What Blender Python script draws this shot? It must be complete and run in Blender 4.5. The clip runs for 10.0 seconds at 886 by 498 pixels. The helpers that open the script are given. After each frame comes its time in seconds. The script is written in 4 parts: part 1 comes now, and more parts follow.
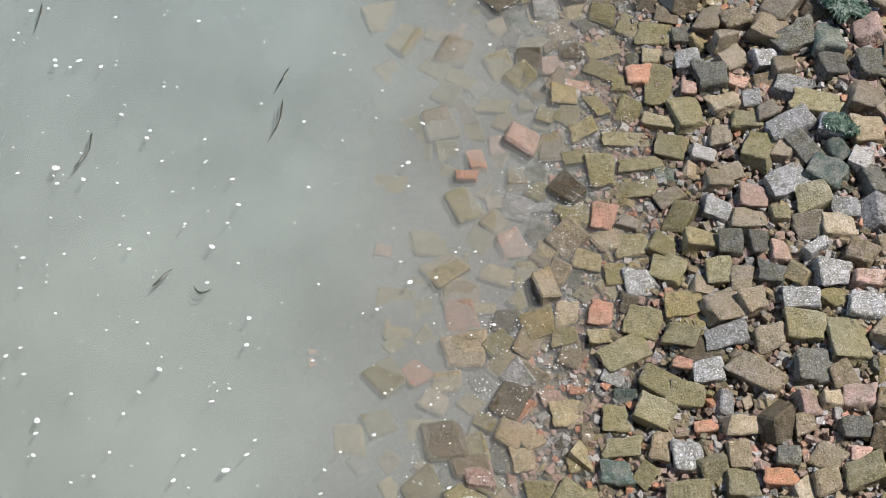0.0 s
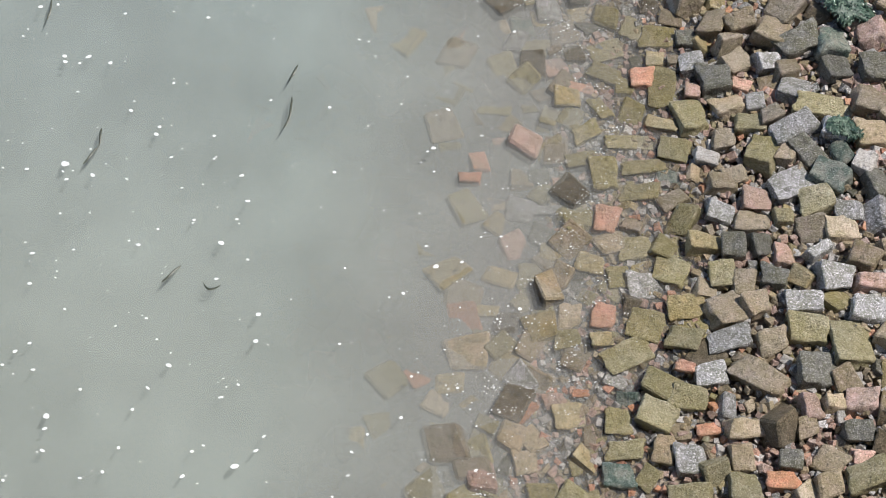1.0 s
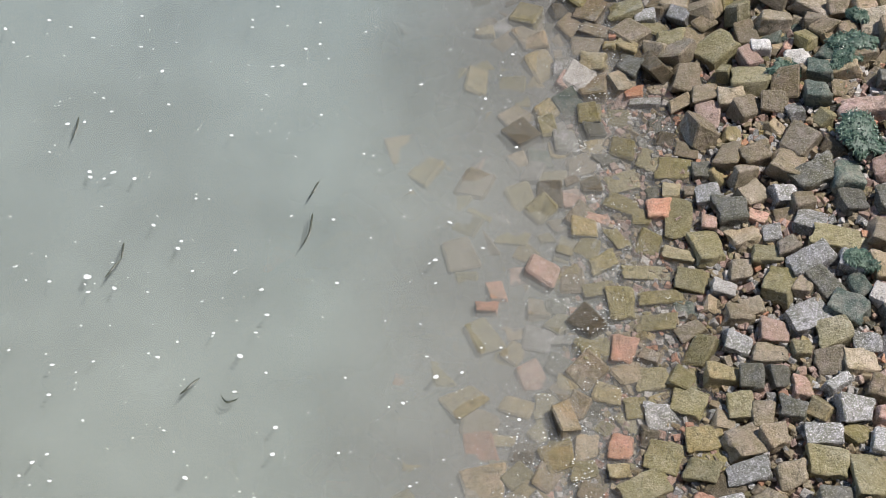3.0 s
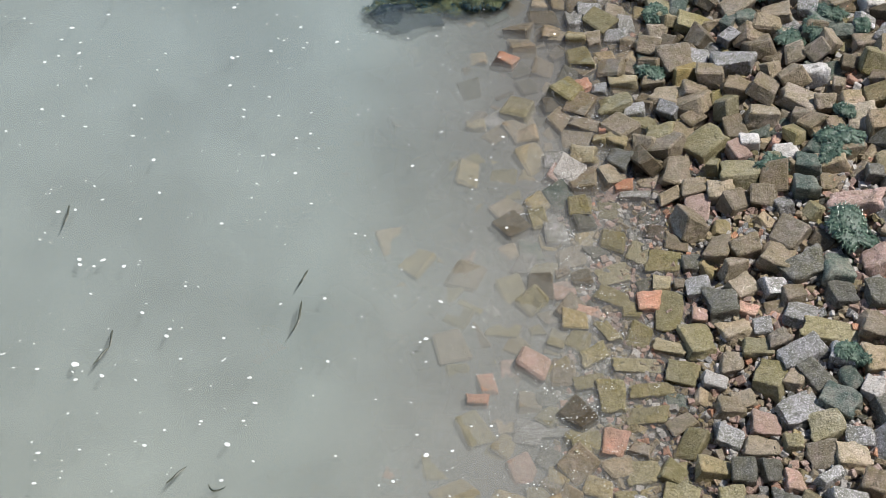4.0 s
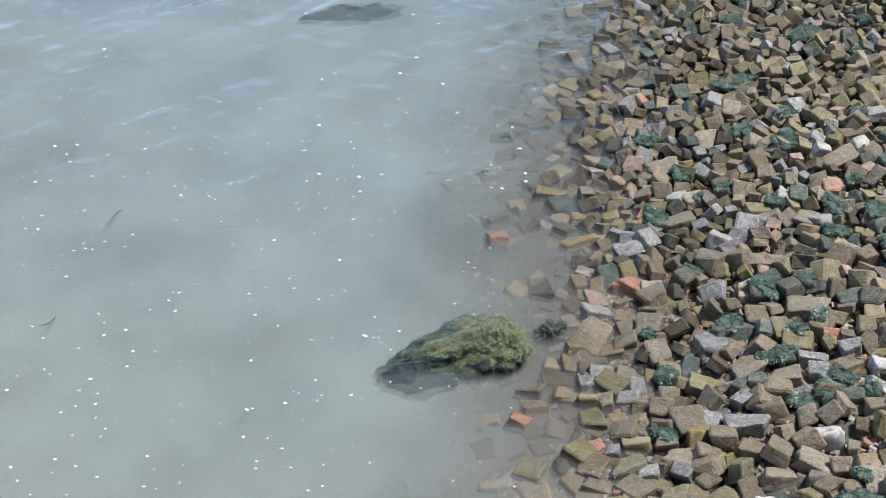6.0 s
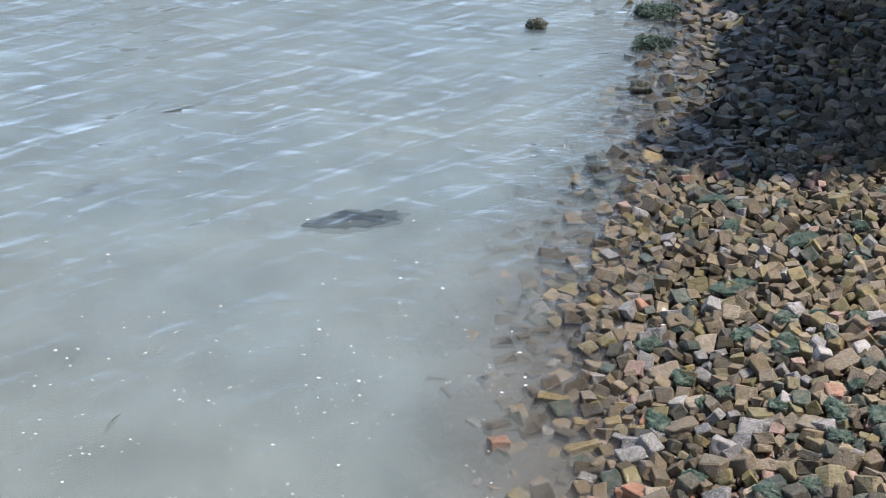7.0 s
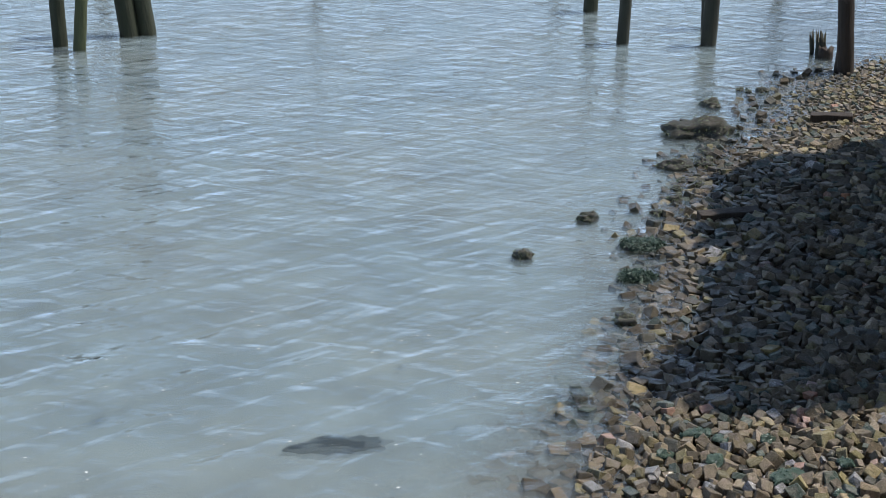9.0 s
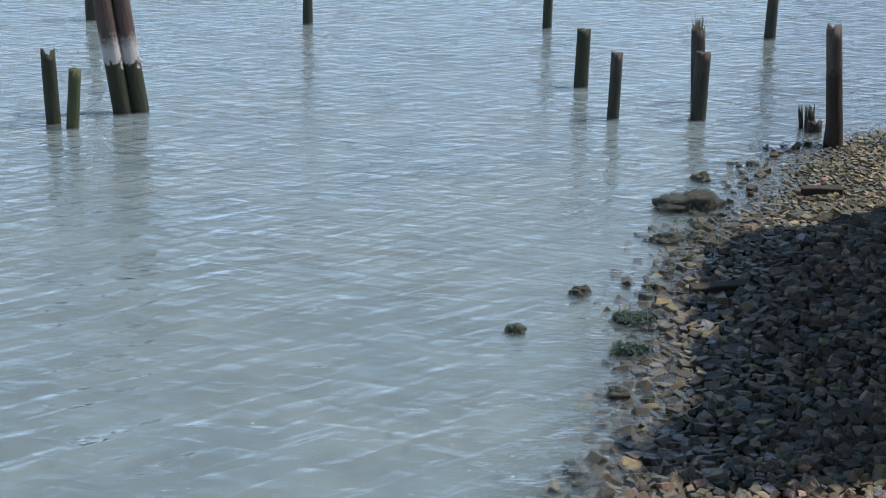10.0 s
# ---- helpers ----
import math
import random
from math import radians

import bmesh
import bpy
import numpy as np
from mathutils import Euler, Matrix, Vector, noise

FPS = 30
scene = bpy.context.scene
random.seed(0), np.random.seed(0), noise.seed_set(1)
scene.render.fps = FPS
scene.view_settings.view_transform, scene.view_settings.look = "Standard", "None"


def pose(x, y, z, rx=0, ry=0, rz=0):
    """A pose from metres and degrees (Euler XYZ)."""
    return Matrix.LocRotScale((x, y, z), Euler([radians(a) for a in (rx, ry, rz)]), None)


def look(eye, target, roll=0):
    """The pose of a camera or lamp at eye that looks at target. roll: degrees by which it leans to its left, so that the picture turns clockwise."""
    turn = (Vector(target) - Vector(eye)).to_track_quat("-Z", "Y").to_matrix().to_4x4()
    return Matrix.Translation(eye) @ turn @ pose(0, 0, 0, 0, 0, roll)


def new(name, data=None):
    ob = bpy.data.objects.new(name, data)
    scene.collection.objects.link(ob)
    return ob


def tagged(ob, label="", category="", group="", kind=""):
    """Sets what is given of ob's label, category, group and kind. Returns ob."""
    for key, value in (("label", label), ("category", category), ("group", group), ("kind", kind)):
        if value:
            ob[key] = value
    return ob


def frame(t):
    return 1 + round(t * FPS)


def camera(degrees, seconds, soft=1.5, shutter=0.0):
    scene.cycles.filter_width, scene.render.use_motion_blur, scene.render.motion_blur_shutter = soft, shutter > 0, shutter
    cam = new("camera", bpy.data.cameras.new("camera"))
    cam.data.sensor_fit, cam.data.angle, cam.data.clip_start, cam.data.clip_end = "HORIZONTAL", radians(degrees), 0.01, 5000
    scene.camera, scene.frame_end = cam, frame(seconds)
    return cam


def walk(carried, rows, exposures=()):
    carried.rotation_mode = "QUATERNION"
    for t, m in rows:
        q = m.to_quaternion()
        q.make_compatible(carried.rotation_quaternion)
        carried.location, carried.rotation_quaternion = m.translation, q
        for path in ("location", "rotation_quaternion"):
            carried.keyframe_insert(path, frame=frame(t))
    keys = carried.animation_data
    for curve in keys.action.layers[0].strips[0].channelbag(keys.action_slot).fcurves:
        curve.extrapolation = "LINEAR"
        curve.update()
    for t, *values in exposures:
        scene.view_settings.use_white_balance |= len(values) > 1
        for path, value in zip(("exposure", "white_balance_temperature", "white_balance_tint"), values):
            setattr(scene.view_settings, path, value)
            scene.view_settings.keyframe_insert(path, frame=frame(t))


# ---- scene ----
# camera held at the rail of a quay, 5 m over the water, tilting up from the bank to the piles
cam = camera(33.57, 10.0, 0.8)
EYE = (0, 0, 5.0)


def aim(tilt, turn, lean):
    return Matrix.Translation(EYE) @ pose(0, 0, 0, 0, 0, turn) @ pose(0, 0, 0, tilt) @ pose(0, 0, 0, 0, 0, lean)


walk(cam, [
    (0, aim(29.062, 0.009, 0.111)),
    (0.5, aim(29.013, 0.503, -0.198)),
    (1, aim(29.148, 0.246, 0.109)),
    (1.5, aim(29.797, 0.117, 0.343)),
    (2, aim(30.741, 0.063, 0.593)),
    (2.5, aim(32.225, 1.02, -0.372)),
    (2.7, aim(33.033, 1.564, -0.765)),
    (3.8, aim(37.008, 0.887, 0.183)),
    (4, aim(37.764, 0.842, 0.144)),
    (4.5, aim(39.91, 0.573, 0.378)),
    (5, aim(42.737, 0.55, 0.623)),
    (5.3, aim(45.216, 0.821, 0.65)),
    (5.4, aim(46.872, 1.05, 0.402)),
    (5.5, aim(47.924, 1.267, 0.278)),
    (5.7, aim(49.563, 1.608, 0.02)),
    (6.8, aim(57.828, 1.614, 0.275)),
    (7, aim(59.704, 1.66, 0.042)),
    (7.2, aim(61.054, 2.007, 0.005)),
    (7.5, aim(62.587, 2.309, 0.352)),
    (8, aim(64.468, 1.584, 1.325)),
    (8.5, aim(67.153, 1.267, 1.232)),
    (9, aim(68.556, 1.134, 1.613)),
    (9.5, aim(70.175, 1.05, 1.324)),
    (10, aim(71.481, 0.9, 1.383)),
], ((0, 0.22, 6290, 10.5), (2.5, 0.20, 6330, 11.5), (5.0, 0.17, 6120, 9), (5.5, 0.22, 5960, 9), (7.0, 0.18, 6350, 15), (8.5, -0.05, 6270, 13), (10.0, -0.22, 6130, 10)))

# ---- daylight ----
SUN = Vector((0.52, 0.16, 1.0)).normalized()
world = bpy.data.worlds.new("sky")
scene.world = world
world.use_nodes = True
wn = world.node_tree.nodes
sky = wn.new("ShaderNodeTexSky")
sky.sky_type = "NISHITA"
sky.sun_disc = False
sky.sun_elevation = math.asin(SUN.z)
sky.sun_rotation = math.atan2(SUN.x, SUN.y)
sky.air_density, sky.dust_density, sky.ozone_density = 1.1, 1.2, 3.0
wn["Background"].inputs["Strength"].default_value = 0.06
# bright summer haze that thickens evenly all round towards the horizon
ray = wn.new("ShaderNodeTexCoord")
up = wn.new("ShaderNodeSeparateXYZ")
thin = wn.new("ShaderNodeMapRange")
thin.inputs["From Max"].default_value, thin.inputs["To Min"].default_value, thin.inputs["To Max"].default_value = 0.72, 1.0, 0.0
curve = wn.new("ShaderNodeMath")
curve.operation = "POWER"
curve.inputs[1].default_value = 1.6
haze = wn.new("ShaderNodeMix")
haze.data_type, haze.blend_type = "RGBA", "ADD"
haze.inputs[7].default_value = (11.2, 16.0, 22.8, 1)
link = world.node_tree.links.new
link(ray.outputs["Generated"], up.inputs[0])
link(up.outputs["Z"], thin.inputs["Value"])
link(thin.outputs[0], curve.inputs[0])
link(curve.outputs[0], haze.inputs[0])
link(sky.outputs[0], haze.inputs[6])
link(haze.outputs[2], wn["Background"].inputs["Color"])
sun = new("sun", bpy.data.lights.new("sun", "SUN"))
sun.data.energy, sun.data.angle, sun.data.color = 5.0, radians(0.53), (1.0, 0.95, 0.87)
sun.matrix_world = look(SUN * 30, (0, 0, 0))

# ---- materials ----


class Mat:
    """A small node-tree writer."""

    def __init__(self, name):
        self.m = bpy.data.materials.new(name)
        self.m.use_nodes = True
        self.t = self.m.node_tree
        self.t.nodes.clear()
        self.out = self.t.nodes.new("ShaderNodeOutputMaterial")
        self.pos = self.t.nodes.new("ShaderNodeTexCoord").outputs["Object"]

    def node(self, kind, **ins):
        n = self.t.nodes.new(kind)
        for k, v in ins.items():
            self.put(n, k.replace("_", " "), v)
        return n

    def put(self, n, key, v):
        sock = n.inputs[int(key[1:])] if key[0] == "#" else n.inputs[key]
        if isinstance(v, bpy.types.NodeSocket):
            self.t.links.new(v, sock)
        else:
            sock.default_value = v

    def place(self):
        return self.t.nodes.new("ShaderNodeNewGeometry").outputs["Position"]

    def noise(self, scale, detail=4, rough=0.55, vec=None, dist=0.0):
        n = self.node("ShaderNodeTexNoise", Scale=scale, Detail=detail, Roughness=rough, Distortion=dist)
        self.t.links.new(vec or self.pos, n.inputs["Vector"])
        return n.outputs["Fac"]

    def cells(self, scale, vec=None):
        n = self.node("ShaderNodeTexVoronoi", Scale=scale)
        self.t.links.new(vec or self.pos, n.inputs["Vector"])
        return n.outputs["Distance"]

    def stretch(self, sx, sy, sz, vec=None, turn=0.0):
        n = self.t.nodes.new("ShaderNodeMapping")
        n.inputs["Scale"].default_value = (sx, sy, sz)
        n.inputs["Rotation"].default_value = (0, 0, radians(turn))
        self.t.links.new(vec or self.pos, n.inputs["Vector"])
        return n.outputs[0]

    def span(self, v, a, b, c=0.0, d=1.0):
        n = self.node("ShaderNodeMapRange", Value=v)
        for k, x in zip(("From Min", "From Max", "To Min", "To Max"), (a, b, c, d)):
            self.put(n, k, x)
        return n.outputs[0]

    def math(self, op, a, b=0.0):
        n = self.t.nodes.new("ShaderNodeMath")
        n.operation = op
        self.put(n, "#0", a), self.put(n, "#1", b)
        return n.outputs[0]

    def mix(self, f, a, b, mode="MIX"):
        n = self.t.nodes.new("ShaderNodeMix")
        n.data_type, n.blend_type = "RGBA", mode
        self.put(n, "#0", f)
        for k, v in (("#6", a), ("#7", b)):
            self.put(n, k, v if isinstance(v, bpy.types.NodeSocket) else (*v, 1))
        return n.outputs[2]

    def bump(self, h, strength, dist):
        return self.node("ShaderNodeBump", Height=h, Strength=strength, Distance=dist).outputs[0]

    def finish(self, color, rough, normal=None, spec=0.5, coat=None, coat_normal=None):
        p = self.node("ShaderNodeBsdfPrincipled", Base_Color=color, Roughness=rough)
        p.inputs["Specular IOR Level"].default_value = spec
        if coat:
            self.put(p, "Coat Weight", coat), self.put(p, "Coat Roughness", 0.045)
            self.put(p, "Coat Normal", coat_normal)
        if normal:
            self.t.links.new(normal, p.inputs["Normal"])
        self.t.links.new(p.outputs[0], self.out.inputs[0])
        return self.m

    def axis(self, vec, k):
        n = self.t.nodes.new("ShaderNodeSeparateXYZ")
        self.t.links.new(vec, n.inputs[0])
        return n.outputs[k]


def stone_material(name, base, film, speck, much=0.5, salt=0.2, grain=1.0, single=True):
    """Granite, sandstone or brick with an algae film, mineral specks and wet gloss near the waterline."""
    m = Mat(name)
    w = m.place()
    if single:
        r = m.t.nodes.new("ShaderNodeObjectInfo").outputs["Random"]
    else:
        r = m.t.nodes.new("ShaderNodeNewGeometry").outputs["Random Per Island"]
    tone = m.span(r, 0, 1, *((0.80, 1.32) if single else (0.68, 1.20)))
    shift = m.node("ShaderNodeVectorMath")
    m.put(shift, "#0", w), m.put(shift, "#1", m.math("MULTIPLY", r, 50.0))
    v = shift.outputs[0]
    c = m.mix(m.span(m.noise(16, 6, 0.7, v), 0.42 - 0.1 * much, 0.60 - 0.1 * much), base, film)
    c = m.mix(m.span(m.noise(38, 5, 0.75, v), 0.53, 0.66, 0, 0.7), c, speck)
    c = m.mix(m.span(m.noise(30, 5, 0.7, v, 0.6), 0.44, 0.34, 0, 0.75), c, [s * 0.30 for s in film])
    c = m.mix(m.span(m.noise(150, 3, 0.8, v), 0.54, 0.62, 0, 0.42 + 0.5 * salt), c, [min(1, s * 1.3) for s in speck])
    c = m.mix(m.span(m.noise(120, 4, 0.8, v), 0.45, 0.36, 0, 0.75), c, [s * 0.25 for s in film])
    n = m.node("ShaderNodeHueSaturation", Value=tone, Saturation=m.span(m.noise(3, 1, 0.5, v), 0.3, 0.7, 0.65, 1.0), Color=c)
    c = n.outputs[0]
    wet = m.span(m.axis(w, 2), 0.02, 0.20, 1.0, 0.0)
    c = m.mix(m.math("MULTIPLY", wet, 0.40), c, [s * 0.6 for s in film])
    rough = m.math("ADD", m.span(wet, 0, 1, 0.62, 0.34), m.span(m.noise(40, 2, 0.5, w), 0.3, 0.7, -0.08, 0.14))
    h = m.math("ADD", m.math("MULTIPLY", m.noise(32, 4, 0.7, v), 1.6), m.math("MULTIPLY", m.noise(130, 5, 0.75, v), 0.7))
    film_on = m.math("MULTIPLY", wet, m.span(m.noise(26, 3, 0.6, w), 0.44, 0.55, 0.1, 1.0))
    return m.finish(c, rough, m.bump(h, 0.9 * grain, 0.012), 0.4 if single else 0.22, film_on, m.bump(m.noise(70, 3, 0.65, v), 0.6, 0.007))


KINDS = {
    "olive": ((0.325, 0.262, 0.135), (0.225, 0.190, 0.072), (0.44, 0.385, 0.24), 0.7),
    "brown": ((0.292, 0.217, 0.157), (0.221, 0.175, 0.092), (0.459, 0.367, 0.296), 0.5),
    "grey": ((0.353, 0.333, 0.342), (0.212, 0.208, 0.166), (0.742, 0.700, 0.740), 0.4, 0.8),
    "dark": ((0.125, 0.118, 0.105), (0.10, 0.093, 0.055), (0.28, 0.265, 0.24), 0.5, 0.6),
    "tan": ((0.43, 0.315, 0.205), (0.30, 0.235, 0.125), (0.56, 0.44, 0.32), 0.4),
    "ochre": ((0.44, 0.315, 0.135), (0.28, 0.22, 0.085), (0.52, 0.43, 0.25), 0.5),
    "brick": ((0.62, 0.235, 0.13), (0.42, 0.21, 0.11), (0.70, 0.40, 0.26), 0.4),
    "pink": ((0.50, 0.30, 0.255), (0.36, 0.24, 0.17), (0.64, 0.48, 0.44), 0.4),
    "mossy": ((0.217, 0.201, 0.154), (0.063, 0.098, 0.074), (0.285, 0.310, 0.255), 0.4),
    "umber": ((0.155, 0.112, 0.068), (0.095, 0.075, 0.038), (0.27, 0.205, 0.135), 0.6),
    "pale": ((0.60, 0.555, 0.53), (0.42, 0.385, 0.34), (0.70, 0.66, 0.64), 0.3, 0.5),
}
LABELS = {
    "olive": "olive-stained stone block with a slimy algae film",
    "brown": "weathered brown stone block on the rubble bank",
    "grey": "speckled grey granite block on the rubble bank",
    "dark": "dark wet granite block with rounded edges",
    "tan": "tan sandstone block with worn rounded edges",
    "ochre": "ochre yellow stone block stained by algae",
    "brick": "broken orange brick with worn corners",
    "pink": "pinkish worn block of brick or granite",
    "mossy": "stone block matted with dark green seaweed",
    "umber": "dark brown weathered stone block",
    "pale": "pale whitish stone block with chipped corners",
}
STONE = {k: stone_material(k + "_stone", *v, single=True) for k, v in KINDS.items()}
HEAP = {k: stone_material(k + "_rubble", *v, single=False) for k, v in KINDS.items()}


def ground_material():
    m = Mat("bank_mud")
    w = m.place()
    c = m.mix(m.span(m.noise(14, 6, 0.65, w), 0.35, 0.65), (0.17, 0.135, 0.10), (0.33, 0.265, 0.205))
    c = m.mix(m.span(m.cells(38, w), 0.0, 0.35, 0.75, 0.0), c, (0.30, 0.235, 0.18))
    c = m.mix(m.span(m.noise(120, 2, 0.6, w), 0.6, 0.75), c, (0.44, 0.31, 0.25))
    c = m.mix(m.span(m.noise(150, 3, 0.7, w), 0.42, 0.32), c, (0.09, 0.07, 0.05))
    h = m.math("ADD", m.noise(25, 5, 0.7, w), m.math("MULTIPLY", m.cells(40, w), 0.8))
    return m.finish(c, m.span(m.noise(8, 3, 0.5, w), 0.3, 0.7, 0.35, 0.75), m.bump(h, 0.9, 0.03))


def water_material():
    """The skin of the water: clear but for the sky's mirror image, calm near the bank, rippled further out."""
    m = Mat("water_skin")
    far = m.span(m.axis(m.place(), 1), 4.9, 9.5, 0.05, 1.0)
    out = m.span(m.axis(m.place(), 1), 9.0, 20.0, 1.0, 0.55)
    w = m.place()
    edge = m.math("SUBTRACT", m.axis(w, 0), m.math("MULTIPLY", m.axis(w, 1), 0.12))
    fret = m.math("MAXIMUM", m.span(edge, -1.6, -0.4, 0.06, 0.30), m.span(m.axis(w, 1), 11.0, 17.0, 0.0, 0.30))
    rip = m.noise(1.0, 1, 0.4, m.stretch(1.15, 4.6, 1, m.stretch(1, 1, 1, turn=-38)), 0.35)
    cross = m.noise(1.0, 1, 0.4, m.stretch(2.2, 5.0, 1, m.stretch(1, 1, 1, turn=14)), 0.4)
    fine = m.noise(1.0, 3, 0.55, m.stretch(8.5, 18, 1, m.stretch(1, 1, 1, turn=-6)), 0.4)
    h = m.math("ADD", m.math("MULTIPLY", rip, m.math("MULTIPLY", out, 1.25)), m.math("MULTIPLY", fine, fret))
    h = m.math("ADD", h, m.math("MULTIPLY", cross, 0.75))
    gust = m.span(m.noise(0.35, 2, 0.5), 0.35, 0.65, 0.7, 1.25)
    b = m.node("ShaderNodeBump", Height=m.math("MULTIPLY", m.math("MULTIPLY", h, far), gust), Strength=1.0, Distance=0.052)
    fr = m.node("ShaderNodeFresnel", IOR=1.48, Normal=b.outputs[0])
    gl = m.node("ShaderNodeBsdfGlossy", Roughness=0.03, Normal=b.outputs[0])
    tr = m.node("ShaderNodeBsdfTransparent")
    mx = m.node("ShaderNodeMixShader", Fac=fr.outputs[0])
    m.t.links.new(tr.outputs[0], mx.inputs[1])
    m.t.links.new(gl.outputs[0], mx.inputs[2])
    m.t.links.new(mx.outputs[0], m.out.inputs[0])
    return m.m


def murk_material(name, dense):
    """One thin layer of silt hanging in the water; dense is the share of light that it stops."""
    m = Mat(name)
    n = m.noise(1.3, 3, 0.55)
    # Silt turns bluer outward: the sky's reflection mixed into its colour
    c = m.mix(m.span(m.axis(m.pos, 1), 2.4, 9.0), MURK, SKY_MURK)
    shore = m.math("SUBTRACT", m.axis(m.pos, 0), m.math("MULTIPLY", m.axis(m.pos, 1), 0.07))
    shore = m.math("SUBTRACT", shore, m.math("MULTIPLY", m.math("MAXIMUM", m.math("SUBTRACT", m.axis(m.pos, 1), 8.0), 0.0), 0.21))
    clear = m.math("MULTIPLY", m.span(shore, -1.0, -0.1), m.span(m.axis(m.pos, 1), 3.8, 5.4))
    c = m.mix(m.math("MULTIPLY", m.span(shore, -0.85, 0.0), m.span(m.axis(m.pos, 1), 7.0, 10.0, 1, 0)), c, BROWN)
    c = m.mix(m.span(m.noise(0.45, 3), 0.35, 0.65, 0, 0.35), c, [v * 1.1 for v in MURK])
    d = m.node("ShaderNodeBsdfDiffuse", Color=c)
    if dense >= 1:
        m.t.links.new(d.outputs[0], m.out.inputs[0])
        return m.m
    tr = m.node("ShaderNodeBsdfTransparent")
    mx = m.node("ShaderNodeMixShader", Fac=m.math("MULTIPLY", m.span(n, 0.3, 0.7, dense * 0.75, min(1, dense * 1.2)), m.span(clear, 0, 1, 1.0, 0.55)))
    m.t.links.new(tr.outputs[0], mx.inputs[1])
    m.t.links.new(d.outputs[0], mx.inputs[2])
    m.t.links.new(mx.outputs[0], m.out.inputs[0])
    return m.m


MURK, SKY_MURK, BROWN = (0.49, 0.54, 0.505), (0.42, 0.55, 0.615), (0.385, 0.37, 0.35)
MUD = ground_material()


def plain(name, base, other, scale, rough=0.6, bump=0.4, depth=0.004):
    m = Mat(name)
    c = m.mix(m.span(m.noise(scale, 5, 0.6), 0.35, 0.65), base, other)
    return m.finish(c, rough, m.bump(m.noise(scale * 3, 4, 0.65), bump, depth))



def foam_glint_material():
    """Thin bubbly white froth that lets part of the light through; the painted glints share it."""
    m = Mat("foam")
    d = m.node("ShaderNodeBsdfDiffuse", Color=(0.92, 0.93, 0.92, 1))
    tr = m.node("ShaderNodeBsdfTransparent")
    mx = m.node("ShaderNodeMixShader", Fac=m.span(m.noise(160, 2, 0.6), 0.3, 0.6, 0.45, 0.75))
    m.t.links.new(tr.outputs[0], mx.inputs[1])
    m.t.links.new(d.outputs[0], mx.inputs[2])
    m.t.links.new(mx.outputs[0], m.out.inputs[0])
    return m.m


FOAM_GLINT = foam_glint_material()
WEED = plain("seaweed", (0.030, 0.035, 0.022), (0.055, 0.055, 0.03), 40, 0.4)
ALGAE = plain("algae", (0.15, 0.18, 0.055), (0.05, 0.085, 0.035), 22, 0.55)
TEAL = plain("dark_green_algae", (0.028, 0.062, 0.045), (0.055, 0.09, 0.06), 30, 0.5)
LEAF = plain("leaves", (0.05, 0.09, 0.03), (0.08, 0.12, 0.04), 3, 0.5)
BARK = plain("bark", (0.12, 0.09, 0.06), (0.07, 0.05, 0.035), 12, 0.8)
CONCRETE = plain("concrete", (0.34, 0.33, 0.31), (0.26, 0.25, 0.23), 5, 0.8)
STRAW = plain("dry_grass", (0.42, 0.34, 0.22), (0.30, 0.24, 0.15), 30, 0.7)


def pile_material(name, low, high, tide, band=0.0):
    """Old timber: green-black below the tide mark, bleached brown above, with a chalky band where there is one."""
    m = Mat(name)
    z = m.math("ADD", m.axis(m.place(), 2), m.span(m.noise(9, 4, 0.6), 0.3, 0.7, -0.10, 0.10))
    g = m.noise(1.0, 5, 0.65, m.stretch(28, 28, 2.5))
    a = m.mix(g, [v * 0.5 for v in low], [v * 1.5 for v in low])
    b = m.mix(g, [v * 0.45 for v in high], [v * 1.5 for v in high])
    c = m.mix(m.span(z, tide - 0.05, tide + 0.05), a, b)
    if band:
        on = m.math("MULTIPLY", m.span(z, tide - 0.02, tide + 0.03), m.span(z, tide + band * 0.45, tide + band, 1, 0))
        c = m.mix(m.math("MULTIPLY", on, 0.85), c, (0.62, 0.58, 0.54))
    return m.finish(c, 0.75, m.bump(g, 0.8, 0.02))


# ---- building helpers ----


def mesh_of(bm, name, material, smooth=False):
    me = bpy.data.meshes.new(name)
    bm.to_mesh(me)
    bm.free()
    me.materials.append(material)
    if smooth:
        me.shade_smooth()
    return me


def part(name, bm, material, parent=None, label="", smooth=False):
    ob = new(name, mesh_of(bm, name, material, smooth))
    ob.parent = parent
    return tagged(ob, label)


def wl(y):
    """Where the waterline runs, x over y."""
    return float(np.interp(y, SHORE_Y, SHORE_X))


SHORE_Y = (-5, 1, 1.8, 2.8, 4, 5.5, 7.7, 8.7, 9.4, 10.3, 11.8, 13.2, 14.4, 15.6, 16.5, 18.6, 19.8, 21, 22, 24, 40)
SHORE_X = (-0.3, -0.1, 0.03, 0.35, 0.40, 0.5, 0.52, 0.7, 0.95, 1.3, 1.6, 1.7, 2.1, 2.4, 3.0, 3.8, 4.45, 5.5, 7.5, 14, 60)


def bank(x, y):
    """Height of the bank's bed."""
    s = (x - wl(y)) / math.hypot(1, wl(y + 0.5) - wl(y - 0.5))
    return max(-1.2, 0.11 * s - 0.068) if s < 0.6 else min(2.5, -0.002 + 0.17 * (s - 0.6))


